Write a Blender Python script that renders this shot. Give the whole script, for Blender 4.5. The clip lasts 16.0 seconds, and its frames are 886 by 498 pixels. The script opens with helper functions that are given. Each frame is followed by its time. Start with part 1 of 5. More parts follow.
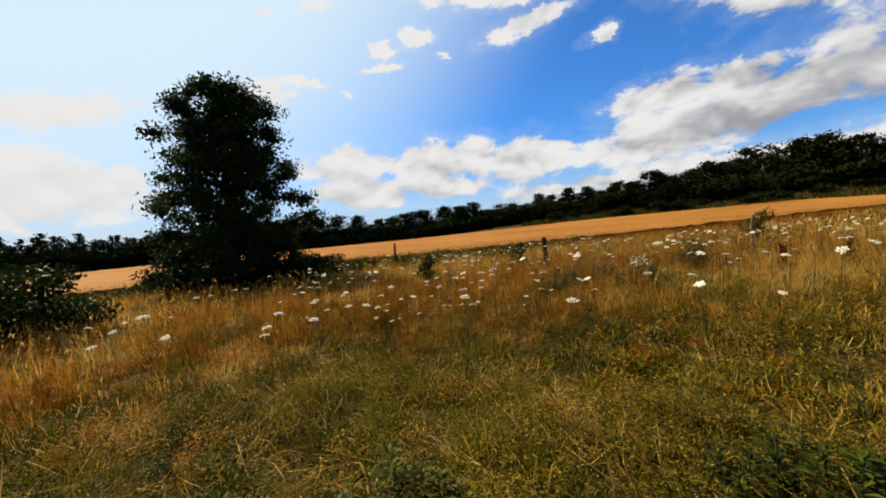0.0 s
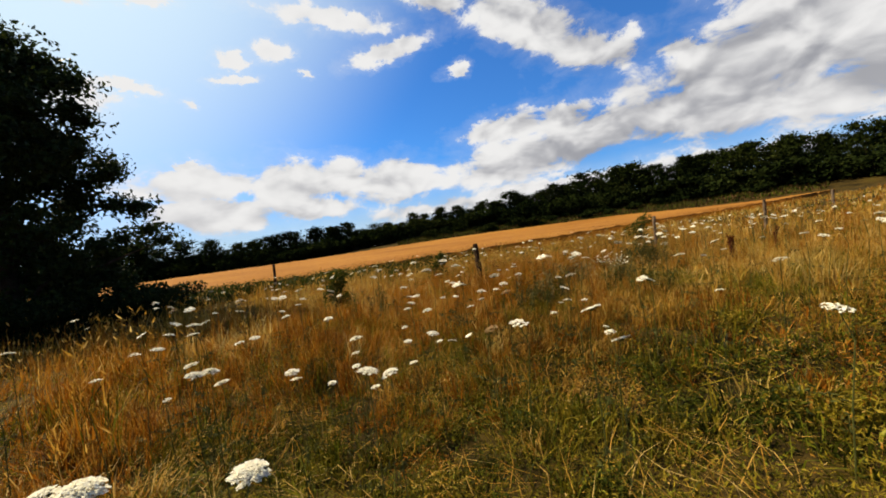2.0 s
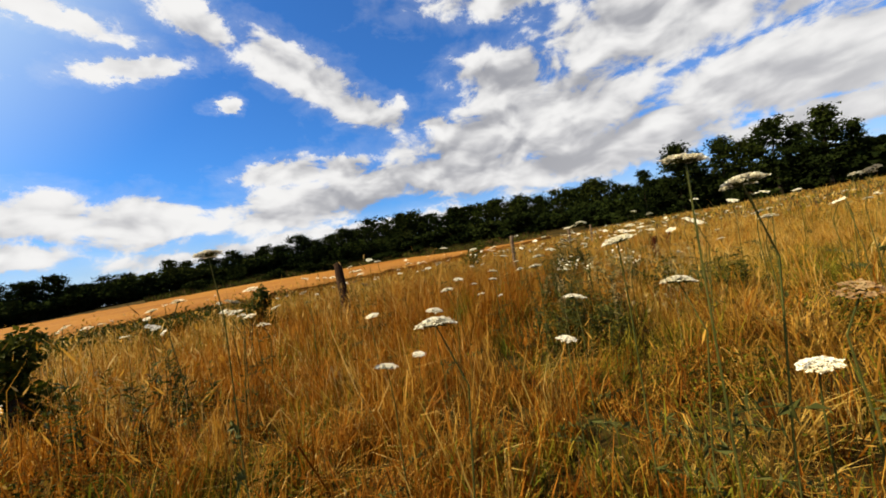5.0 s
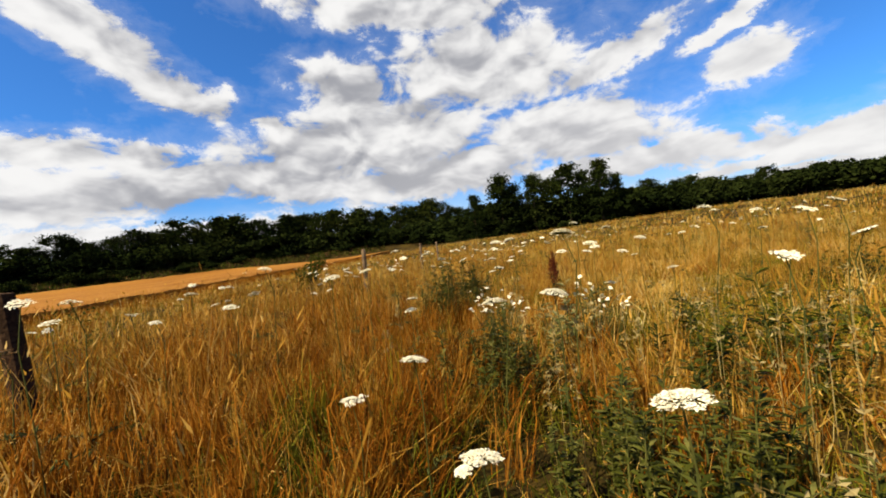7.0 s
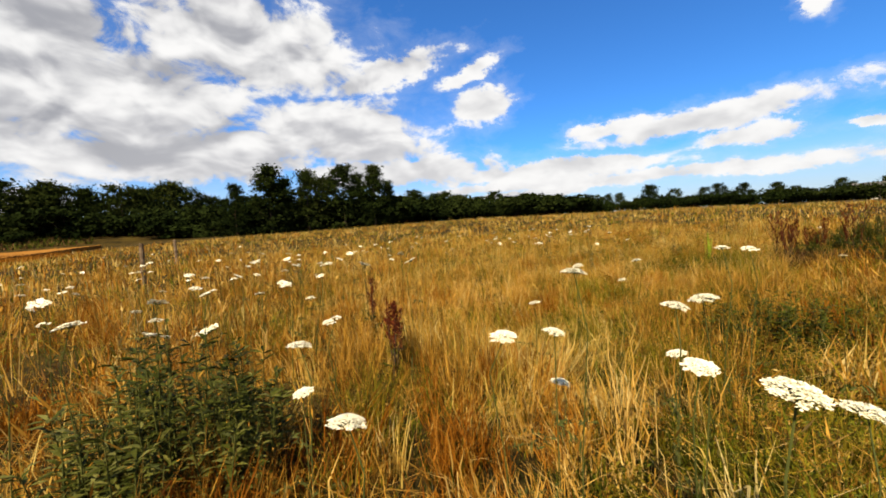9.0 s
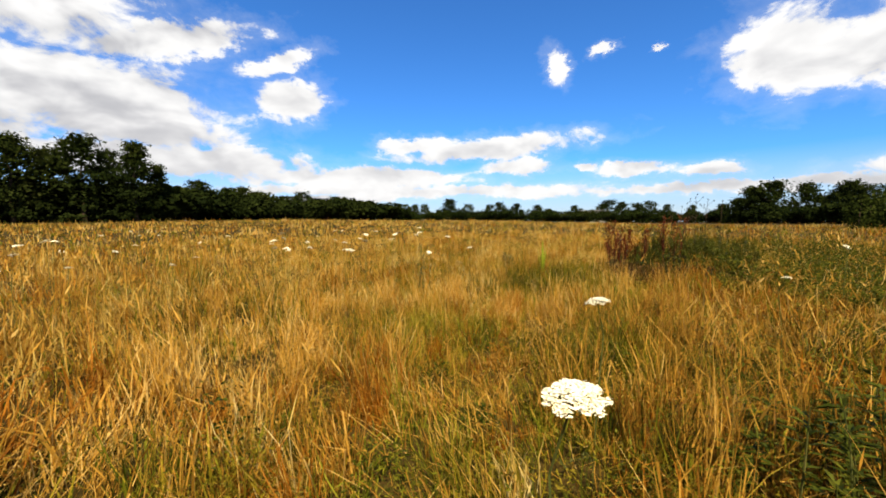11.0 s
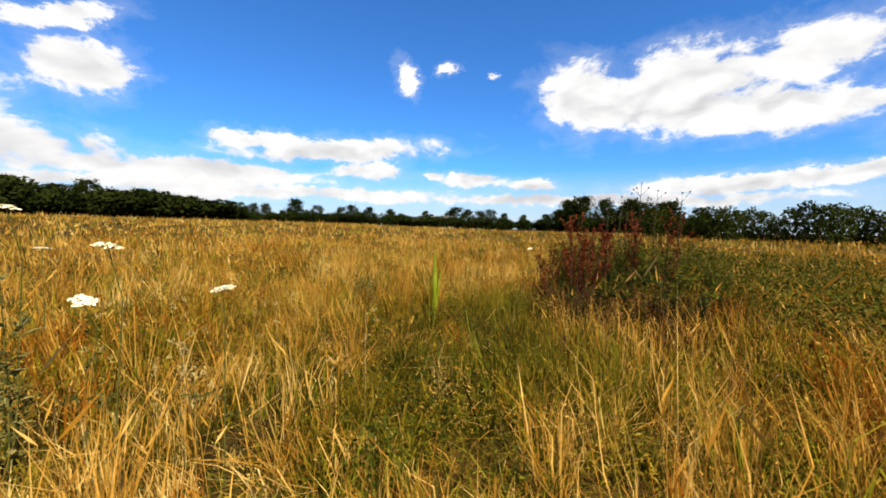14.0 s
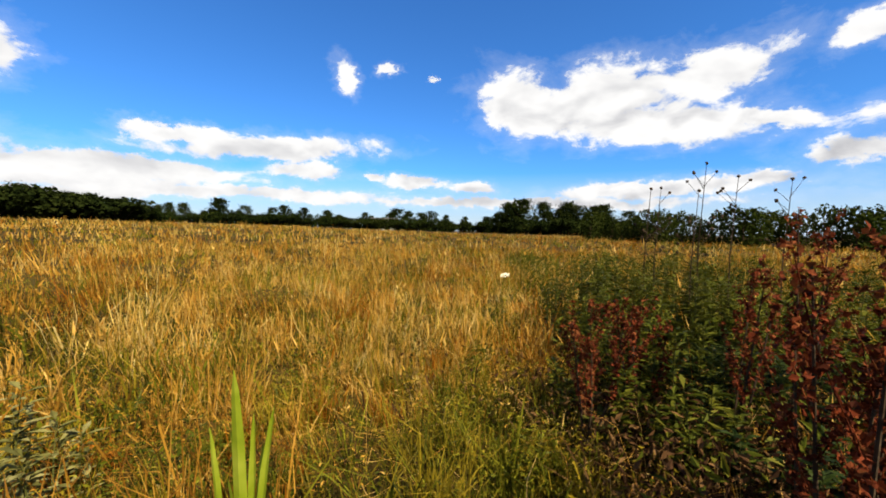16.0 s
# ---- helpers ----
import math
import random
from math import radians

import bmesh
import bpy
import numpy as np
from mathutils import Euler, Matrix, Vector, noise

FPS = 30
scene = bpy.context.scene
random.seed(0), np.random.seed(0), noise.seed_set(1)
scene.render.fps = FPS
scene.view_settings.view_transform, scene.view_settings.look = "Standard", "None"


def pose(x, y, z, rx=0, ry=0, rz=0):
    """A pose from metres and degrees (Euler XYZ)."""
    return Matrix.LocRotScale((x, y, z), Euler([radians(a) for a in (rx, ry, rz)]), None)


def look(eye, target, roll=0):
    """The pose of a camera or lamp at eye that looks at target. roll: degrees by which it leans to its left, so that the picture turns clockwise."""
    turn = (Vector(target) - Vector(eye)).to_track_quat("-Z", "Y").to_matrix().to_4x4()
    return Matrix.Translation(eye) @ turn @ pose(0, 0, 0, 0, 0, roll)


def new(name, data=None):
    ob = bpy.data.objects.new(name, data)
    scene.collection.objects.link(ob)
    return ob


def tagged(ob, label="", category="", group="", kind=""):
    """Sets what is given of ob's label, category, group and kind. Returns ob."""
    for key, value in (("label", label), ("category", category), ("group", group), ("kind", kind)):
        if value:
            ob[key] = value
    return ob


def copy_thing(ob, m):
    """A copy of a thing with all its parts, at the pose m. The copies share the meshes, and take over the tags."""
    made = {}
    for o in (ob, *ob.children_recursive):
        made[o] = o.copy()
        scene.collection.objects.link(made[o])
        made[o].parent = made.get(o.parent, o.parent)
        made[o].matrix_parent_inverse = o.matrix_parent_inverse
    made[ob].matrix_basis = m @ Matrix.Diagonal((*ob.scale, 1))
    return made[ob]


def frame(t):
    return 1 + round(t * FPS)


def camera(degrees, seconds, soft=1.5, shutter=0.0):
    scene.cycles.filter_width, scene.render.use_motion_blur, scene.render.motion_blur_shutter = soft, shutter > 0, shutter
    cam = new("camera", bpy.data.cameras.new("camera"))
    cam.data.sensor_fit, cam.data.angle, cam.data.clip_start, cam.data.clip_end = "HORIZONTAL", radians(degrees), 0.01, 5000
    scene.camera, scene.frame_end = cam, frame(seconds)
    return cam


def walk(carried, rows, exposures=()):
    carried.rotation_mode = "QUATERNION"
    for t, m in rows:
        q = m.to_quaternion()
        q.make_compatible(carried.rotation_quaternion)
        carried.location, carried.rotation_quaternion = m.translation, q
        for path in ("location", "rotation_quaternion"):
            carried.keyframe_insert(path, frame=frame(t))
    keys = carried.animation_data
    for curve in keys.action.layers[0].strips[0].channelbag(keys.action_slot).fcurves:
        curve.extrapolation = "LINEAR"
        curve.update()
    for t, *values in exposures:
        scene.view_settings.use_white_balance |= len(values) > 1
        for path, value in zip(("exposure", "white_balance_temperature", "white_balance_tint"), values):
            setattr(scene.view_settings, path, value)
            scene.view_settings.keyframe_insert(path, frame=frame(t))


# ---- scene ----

cam = camera(98.5, 16.0, soft=1.8)
walk(cam, [
    (0, pose(0.090, -0.045, 1.602, 87.42, 5.45, -21.42)),
    (0.5, pose(0.054, 0.565, 1.571, 87.52, 5.95, -24.93)),
    (1, pose(0.021, 1.234, 1.532, 87.67, 6.48, -29.51)),
    (1.5, pose(-0.006, 1.913, 1.479, 87.96, 7.00, -34.79)),
    (2, pose(0.009, 2.646, 1.404, 88.31, 7.60, -40.50)),
    (2.5, pose(0.079, 3.421, 1.309, 88.55, 7.89, -46.70)),
    (3, pose(0.247, 4.121, 1.194, 89.10, 8.19, -51.95)),
    (3.5, pose(0.518, 4.765, 1.101, 89.34, 8.33, -57.37)),
    (4, pose(0.933, 5.446, 1.029, 89.99, 9.09, -62.46)),
    (6.5, pose(3.455, 6.892, 1.010, 89.60, 7.62, -89.35)),
    (7, pose(4.165, 7.011, 1.105, 89.05, 7.01, -96.54)),
    (7.5, pose(4.860, 7.029, 1.194, 88.28, 6.28, -104.63)),
    (8, pose(5.526, 6.992, 1.264, 87.40, 5.37, -113.39)),
    (8.5, pose(6.178, 6.823, 1.304, 86.64, 4.14, -121.70)),
    (9, pose(6.845, 6.504, 1.320, 85.99, 3.26, -130.12)),
    (9.5, pose(7.478, 6.063, 1.291, 85.60, 2.22, -138.19)),
    (10, pose(7.933, 5.443, 1.214, 85.67, 1.34, -145.47)),
    (12.5, pose(9.336, 1.875, 1.076, 86.46, -0.77, -171.29)),
    (13, pose(9.448, 1.249, 1.039, 86.60, -0.96, -174.45)),
    (13.5, pose(9.550, 0.600, 1.015, 86.66, -1.04, -177.27)),
    (14, pose(9.612, -0.077, 0.995, 86.83, -1.12, -179.69)),
    (14.5, pose(9.644, -0.842, 0.948, 86.90, -1.04, -181.77)),
    (15, pose(9.596, -1.494, 0.982, 86.97, -1.00, -183.84)),
    (15.5, pose(9.509, -2.224, 1.050, 87.07, -1.04, -185.98)),
    (16, pose(9.334, -2.979, 1.109, 87.25, -1.11, -188.41)),
], exposures=[(0, 1.27), (4, 1.37), (8, 1.45), (12.5, 1.62), (16, 1.58)])

# ---- light: afternoon sun and a sky of broken cumulus ----
SUN_AZ, SUN_EL = -30.0, 46.0        # compass from +y towards +x, height above the horizon

sun = new("sun", bpy.data.lights.new("sun", "SUN"))
sun.data.energy, sun.data.angle, sun.data.color = 5.0, radians(0.5), (1.0, 0.83, 0.54)
az, el = radians(SUN_AZ), radians(SUN_EL)
sun.matrix_world = look((60 * math.sin(az) * math.cos(el), 60 * math.cos(az) * math.cos(el), 60 * math.sin(el)), (0, 0, 0))

world = bpy.data.worlds.new("sky")
scene.world = world
world.use_nodes = True
wt = world.node_tree
wt.nodes.clear()


def wn(kind, **kw):
    n = wt.nodes.new(kind)
    for k, v in kw.items():
        if k == "op":
            n.operation = v
        elif k == "ins":
            for i, x in v.items():
                n.inputs[i].default_value = x
    return n


def wl(a, i, b, j):
    wt.links.new(a.outputs[i], b.inputs[j])
    return b


def wmath(op, a, b=None, c=None):
    n = wn("ShaderNodeMath", op=op)
    for i, x in enumerate((a, b, c)):
        if x is None:
            continue
        if isinstance(x, (int, float)):
            n.inputs[i].default_value = x
        else:
            wt.links.new(x, n.inputs[i])
    return n.outputs[0]


# clouds: azimuth, height, half length, half height, tilt, in degrees
CLOUDS_WEST = [(-22, 16.4, 6.2, 1.9, 10), (-25, 8.3, 10.6, 4.0, 2), (-1, 20.0, 3.1, 1.9, -1), (3, 21.5, 3.1, 0.7, -5), (9, 20.2, 1.1, 0.6, 1),
    (8, 13.1, 1.7, 0.8, -1), (6, 30.2, 2.4, 0.7, 4), (-1, 29.0, 1.8, 0.7, 8), (15, 25.4, 1.8, 1.0, -2), (20, 26.8, 2.3, 1.1, 6),
    (15, 23.3, 2.9, 0.5, 6), (24, 23.9, 1.0, 0.7, 0), (10, 10.7, 8.9, 2.4, 2), (23, 10.2, 11.6, 3.0, -1), (10, 6.7, 8.8, 2.6, -4), (34, 9.4, 7.2, 3.2, -5)]
CLOUDS_NORTH = [(22, 7.0, 7.9, 1.9, -8), (28, 30.3, 8.3, 1.5, -6), (36, 26.2, 6.3, 1.2, 11), (46, 23.1, 2.0, 0.8, 7), (44, 31.9, 4.7, 2.0, -26),
    (56, 26.6, 8.5, 3.2, -28), (64, 21.6, 6.2, 2.4, -21), (51, 14.3, 6.0, 2.0, 4), (60, 14.0, 4.4, 2.0, 4), (53, 9.4, 12.0, 3.2, 5),
    (75, 18.2, 3.1, 1.4, -14), (85, 22.7, 6.7, 3.7, -14), (91, 15.1, 9.9, 5.5, -6), (77, 11.7, 11.1, 4.6, 3), (62, 10.9, 10.5, 3.0, 9)]
CLOUDS_EAST = [(94, 31.4, 18.5, 2.7, -4), (106, 23.4, 15.3, 5.5, -9), (86, 21.9, 8.0, 4.3, 0), (87, 15.8, 19.9, 5.4, 5), (103, 10.8, 9.0, 4.0, -3),
    (116, 13.8, 13.3, 4.1, -2), (123, 20.8, 10.1, 1.9, 16), (127, 8.0, 7.4, 1.8, 4), (137, 16.1, 4.2, 2.5, 9), (164, 10.5, 12.5, 1.7, 4),
    (169, 8.0, 5.9, 1.1, 3), (95, 9.9, 14.2, 3.3, 4), (119, 11.5, 11.0, 3.0, -5), (124, 7.6, 16.1, 2.1, 1), (145, 6.4, 15.0, 1.6, -1), (135, 20.4, 4.7, 1.2, 21)]
CLOUDS_SOUTH = [(174, 20.9, 2.4, 1.5, -49), (180, 22.0, 1.5, 0.8, 13), (187, 21.3, 0.7, 0.3, 14), (178, 7.8, 1.5, 0.6, -4), (184.5, 7.1, 4.6, 0.9, -1),
    (193, 6.4, 3.4, 0.9, -2), (154, 11.4, 5.2, 1.0, 3), (152, 6.9, 10.6, 1.3, -2), (143, 3.2, 15.5, 0.6, 4), (171, 4.1, 5.4, 0.6, 0),
    (199, 17.6, 5.8, 4.1, -21), (212, 18.1, 7.9, 3.9, -1), (223, 18.9, 7.1, 2.8, 10), (216, 14.3, 13.9, 2.6, -5), (228, 13.5, 5.3, 1.2, -10),
    (218, 6.0, 12.7, 1.1, 2), (227, 6.7, 4.5, 0.8, 0), (235, 9.0, 3.4, 1.7, 5), (236, 20.4, 3.5, 1.6, 3)]
CLOUDS_REST = [(205, 16.8, 7, 3.6, 0), (150, 4.6, 30, 0.9, 0), (200, 4.2, 26, 0.8, 0), (60, 4.6, 30, 1.6, 0), (250, 12, 14, 3, 3), (255, 25, 9, 3, -8), (278, 8, 16, 2.5, 0), (283, 19, 9, 3, 5), (-48, 12, 9, 3, 0), (-40, 30, 9, 2, 6), (70, 45, 22, 4, 8),
    (130, 42, 12, 3, -10), (205, 40, 14, 3, 4), (270, 45, 20, 4, 0), (-20, 48, 12, 3, 10)]

coord = wn("ShaderNodeTexCoord")
sep = wl(coord, "Generated", wn("ShaderNodeSeparateXYZ"), 0)
azi = wmath("MULTIPLY", wmath("ARCTAN2", sep.outputs[0], sep.outputs[1]), 180 / math.pi)
azi = wmath("SUBTRACT", wmath("FLOORED_MODULO", wmath("ADD", azi, 60.0), 360.0), 60.0)
ele = wmath("MULTIPLY", wmath("ARCSINE", sep.outputs[2]), 180 / math.pi)
dome = wn("ShaderNodeCombineXYZ")
wt.links.new(azi, dome.inputs[0]), wt.links.new(ele, dome.inputs[1])


def sky_noise(scale, detail, rough, stretch, lift=0.0, seed=0.0):
    m = wn("ShaderNodeMapping", ins={1: (seed, lift, seed), 3: (1.0, stretch, 1.0)})
    wl(dome, 0, m, 0)
    n = wn("ShaderNodeTexNoise", ins={"Scale": scale, "Detail": detail, "Roughness": rough, "Distortion": 0.35})
    wl(m, 0, n, "Vector")
    return n.outputs[0]


# torn outlines: the dome's coordinates are warped before the clouds are laid on them
warp = wn("ShaderNodeTexNoise", ins={"Scale": 0.19, "Detail": 9.0, "Roughness": 0.74})
stretched = wn("ShaderNodeMapping", ins={3: (1.0, 1.6, 1.0)})
wl(dome, 0, stretched, 0), wl(stretched, 0, warp, "Vector")
centred = wn("ShaderNodeVectorMath", op="SUBTRACT", ins={1: (0.5, 0.5, 0.5)})
wl(warp, 1, centred, 0)
torn = wn("ShaderNodeVectorMath", op="MULTIPLY_ADD", ins={1: (7.5, 4.2, 0.0)})
wl(centred, 0, torn, 0), wl(dome, 0, torn, 2)
# azimuth and height with the distance to the nearest cloud's middle, in its own half sizes, as third value
state = wn("ShaderNodeVectorMath", op="ADD", ins={1: (0.0, 0.0, 9.0)})
wl(torn, 0, state, 0)
for bank in (CLOUDS_WEST, CLOUDS_NORTH, CLOUDS_EAST, CLOUDS_SOUTH, CLOUDS_REST):
    for a, e, hl, hh, tilt in bank:
        m = wn("ShaderNodeMapping", ins={1: (a, e, 0), 2: (0, 0, radians(tilt)), 3: (hl, hh, 1e6)})
        m.vector_type = "TEXTURE"
        wl(state, 0, m, 0)
        length = wn("ShaderNodeVectorMath", op="LENGTH")
        wl(m, 0, length, 0)
        third = wn("ShaderNodeCombineXYZ", ins={0: 1e6, 1: 1e6})
        wl(length, 1, third, 2)
        nearer = wn("ShaderNodeVectorMath", op="MINIMUM")
        wl(state, 0, nearer, 0), wl(third, 0, nearer, 1)
        state = nearer
near_cloud = wl(state, 0, wn("ShaderNodeSeparateXYZ"), 0).outputs[2]

puff = sky_noise(0.17, 9.0, 0.62, 1.7)
puff_soft = sky_noise(0.17, 2.5, 0.5, 1.7)
puff_above = sky_noise(0.17, 2.5, 0.5, 1.7, lift=3.4)
reach = wmath("ADD", near_cloud, wmath("MULTIPLY", wmath("SUBTRACT", 0.5, puff), 2.3))
cover = wn("ShaderNodeMapRange", ins={1: 1.2, 2: 0.72, 3: 0.0, 4: 1.0})
cover.interpolation_type = "SMOOTHSTEP"
wt.links.new(reach, cover.inputs[0])
veil = wn("ShaderNodeMapRange", ins={1: 1.7, 2: 0.95, 3: 0.0, 4: 0.17})
wt.links.new(reach, veil.inputs[0])
cloudy = wmath("MAXIMUM", cover.outputs[0], veil.outputs[0])
# flat grey bases: where there is more cloud above than here, and deep inside a bank
base = wmath("MULTIPLY", wmath("SUBTRACT", puff_above, puff_soft), 3.0)
deep = wmath("MULTIPLY", wmath("SUBTRACT", 0.85, near_cloud), 0.5)
layer = wmath("MULTIPLY", wmath("SUBTRACT", sky_noise(0.085, 2.6, 0.5, 2.1, seed=7.0), 0.45), 2.0)
thick = wn("ShaderNodeMapRange", ins={1: 56.0, 2: 30.0, 3: 0.0, 4: 0.42})
wt.links.new(wmath("ABSOLUTE", wmath("SUBTRACT", azi, 94.0)), thick.inputs[0])
low_base = wn("ShaderNodeMapRange", ins={1: 15.0, 2: 6.0, 3: 0.0, 4: 0.34})
wt.links.new(ele, low_base.inputs[0])
shade = wn("ShaderNodeMapRange", ins={1: -0.45, 2: 1.95, 3: 0.0, 4: 1.0})
shade.interpolation_type = "SMOOTHSTEP"
wt.links.new(wmath("ADD", wmath("ADD", wmath("ADD", base, wmath("ADD", deep, low_base.outputs[0])), layer), wmath("SUBTRACT", thick.outputs[0], wmath("MULTIPLY", wmath("SUBTRACT", puff, 0.5), 1.9))), shade.inputs[0])
cloud_colour = wn("ShaderNodeMix")
cloud_colour.data_type = "RGBA"
cloud_colour.inputs[6].default_value = (0.465, 0.46, 0.455, 1)
cloud_colour.inputs[7].default_value = (0.185, 0.188, 0.205, 1)
# seen with the sun behind the eye, clouds are lit from the front
towards_sun = wn("ShaderNodeVectorMath", op="DOT_PRODUCT", ins={1: (math.sin(az) * math.cos(el), math.cos(az) * math.cos(el), math.sin(el))})
wl(coord, "Generated", towards_sun, 0)
front_lit = wn("ShaderNodeMapRange", ins={1: -0.72, 2: -0.12, 3: 0.50, 4: 1.0})
wt.links.new(towards_sun.outputs[1], front_lit.inputs[0])
# the thick bank in the north-east is the greyest
bank_side = wn("ShaderNodeMapRange", ins={1: 70.0, 2: 35.0, 3: 0.15, 4: 1.0})
wt.links.new(wmath("ABSOLUTE", wmath("SUBTRACT", azi, 85.0)), bank_side.inputs[0])
low_bank = wn("ShaderNodeMapRange", ins={1: 22.0, 2: 14.0, 3: 0.2, 4: 0.85})
wt.links.new(ele, low_bank.inputs[0])
near_sun = wn("ShaderNodeMapRange", ins={1: 0.5, 2: 0.8, 3: 1.0, 4: 0.2})
wt.links.new(towards_sun.outputs[1], near_sun.inputs[0])
greyest = wmath("MULTIPLY", wmath("MAXIMUM", bank_side.outputs[0], low_bank.outputs[0]), near_sun.outputs[0])
wt.links.new(wmath("MULTIPLY", wmath("MULTIPLY", shade.outputs[0], front_lit.outputs[0]), greyest), cloud_colour.inputs[0])

nishita = wn("ShaderNodeTexSky")
nishita.sky_type, nishita.sun_disc = "NISHITA", False
nishita.sun_elevation, nishita.sun_rotation = el, az % (2 * math.pi)
nishita.air_density, nishita.dust_density, nishita.ozone_density = 1.0, 0.3, 3.0
clear = wn("ShaderNodeVectorMath", op="MULTIPLY", ins={1: (0.0220, 0.0515, 0.085)})
wl(nishita, 0, clear, 0)
# bright haze around the sun
facing = wn("ShaderNodeVectorMath", op="DOT_PRODUCT", ins={1: (math.sin(az) * math.cos(el), math.cos(az) * math.cos(el), math.sin(el))})
wl(coord, "Generated", facing, 0)
haze = wn("ShaderNodeMapRange", ins={1: math.cos(radians(62)), 2: math.cos(radians(24)), 3: 0.0, 4: 1.0})
haze.interpolation_type = "SMOOTHSTEP"
wt.links.new(facing.outputs[1], haze.inputs[0])
vivid = wn("ShaderNodeMix")
vivid.data_type = "RGBA"
vivid.inputs[7].default_value = (0.38, 0.475, 0.545, 1)
wt.links.new(haze.outputs[0], vivid.inputs[0]), wt.links.new(clear.outputs[0], vivid.inputs[6])
# pale haze low over the horizon
low = wn("ShaderNodeMapRange", ins={1: 8.5, 2: 1.5, 3: 0.0, 4: 0.72})
wt.links.new(ele, low.inputs[0])
hazy = wn("ShaderNodeMix")
hazy.data_type = "RGBA"
hazy.inputs[7].default_value = (0.33, 0.345, 0.37, 1)
wt.links.new(low.outputs[0], hazy.inputs[0]), wt.links.new(vivid.outputs[2], hazy.inputs[6])
both = wn("ShaderNodeMix")
both.data_type = "RGBA"
wt.links.new(cloudy, both.inputs[0]), wt.links.new(hazy.outputs[2], both.inputs[6]), wt.links.new(cloud_colour.outputs[2], both.inputs[7])
back = wn("ShaderNodeBackground", ins={1: 0.75})
wt.links.new(both.outputs[2], back.inputs[0])
wl(back, 0, wn("ShaderNodeOutputWorld"), 0)


# ---- materials ----
def material(name, colours, rough=0.8, scale=3.0, see_through=0.0, bump=0.0, island=0.5, fine=40.0, metal=0.0, depth=0.5, gloss=0.04):
    """Colours spread by one random value a piece and by noise at two sizes; see_through adds light from behind."""
    mat = bpy.data.materials.new(name)
    mat.use_nodes = True
    t = mat.node_tree
    t.nodes.clear()
    geo = t.nodes.new("ShaderNodeNewGeometry")
    info = t.nodes.new("ShaderNodeObjectInfo")
    big, small = t.nodes.new("ShaderNodeTexNoise"), t.nodes.new("ShaderNodeTexNoise")
    for n, s, d in ((big, scale, 3.0), (small, fine, 2.0)):
        n.inputs["Scale"].default_value, n.inputs["Detail"].default_value = s, d
        t.links.new(geo.outputs["Position"], n.inputs["Vector"])

    def math_node(op, a, b):
        n = t.nodes.new("ShaderNodeMath")
        n.operation = op
        for i, x in enumerate((a, b)):
            if isinstance(x, float):
                n.inputs[i].default_value = x
            else:
                t.links.new(x, n.inputs[i])
        return n.outputs[0]

    pick = math_node("ADD", math_node("MULTIPLY", geo.outputs["Random Per Island"], island), math_node("MULTIPLY", info.outputs["Random"], 0.15))
    wave = math_node("ADD", math_node("MULTIPLY", math_node("SUBTRACT", big.outputs[0], 0.5), 1.5), math_node("MULTIPLY", math_node("SUBTRACT", small.outputs[0], 0.5), 0.9))
    pick = math_node("ADD", math_node("ADD", pick, wave), 0.5 - island / 2 - 0.075)
    ramp = t.nodes.new("ShaderNodeValToRGB")
    while len(ramp.color_ramp.elements) < len(colours):
        ramp.color_ramp.elements.new(0.5)
    for i, c in enumerate(colours):
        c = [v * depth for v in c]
        ramp.color_ramp.elements[i].position = i / max(1, len(colours) - 1)
        ramp.color_ramp.elements[i].color = (*c, 1)
    t.links.new(pick, ramp.inputs[0])
    bsdf = t.nodes.new("ShaderNodeBsdfPrincipled")
    bsdf.inputs["Roughness"].default_value, bsdf.inputs["Metallic"].default_value = rough, metal
    bsdf.inputs["Specular IOR Level"].default_value = gloss
    t.links.new(ramp.outputs[0], bsdf.inputs["Base Color"])
    if bump:
        b = t.nodes.new("ShaderNodeBump")
        b.inputs["Strength"].default_value, b.inputs["Distance"].default_value = 0.8, bump
        t.links.new(small.outputs[0], b.inputs["Height"])
        t.links.new(b.outputs[0], bsdf.inputs["Normal"])
    out = t.nodes.new("ShaderNodeOutputMaterial")
    last = bsdf
    if see_through:
        tr, mix = t.nodes.new("ShaderNodeBsdfTranslucent"), t.nodes.new("ShaderNodeMixShader")
        t.links.new(ramp.outputs[0], tr.inputs["Color"])
        mix.inputs[0].default_value = see_through
        t.links.new(bsdf.outputs[0], mix.inputs[1]), t.links.new(tr.outputs[0], mix.inputs[2])
        last = mix
    t.links.new(last.outputs[0], out.inputs[0])
    return mat


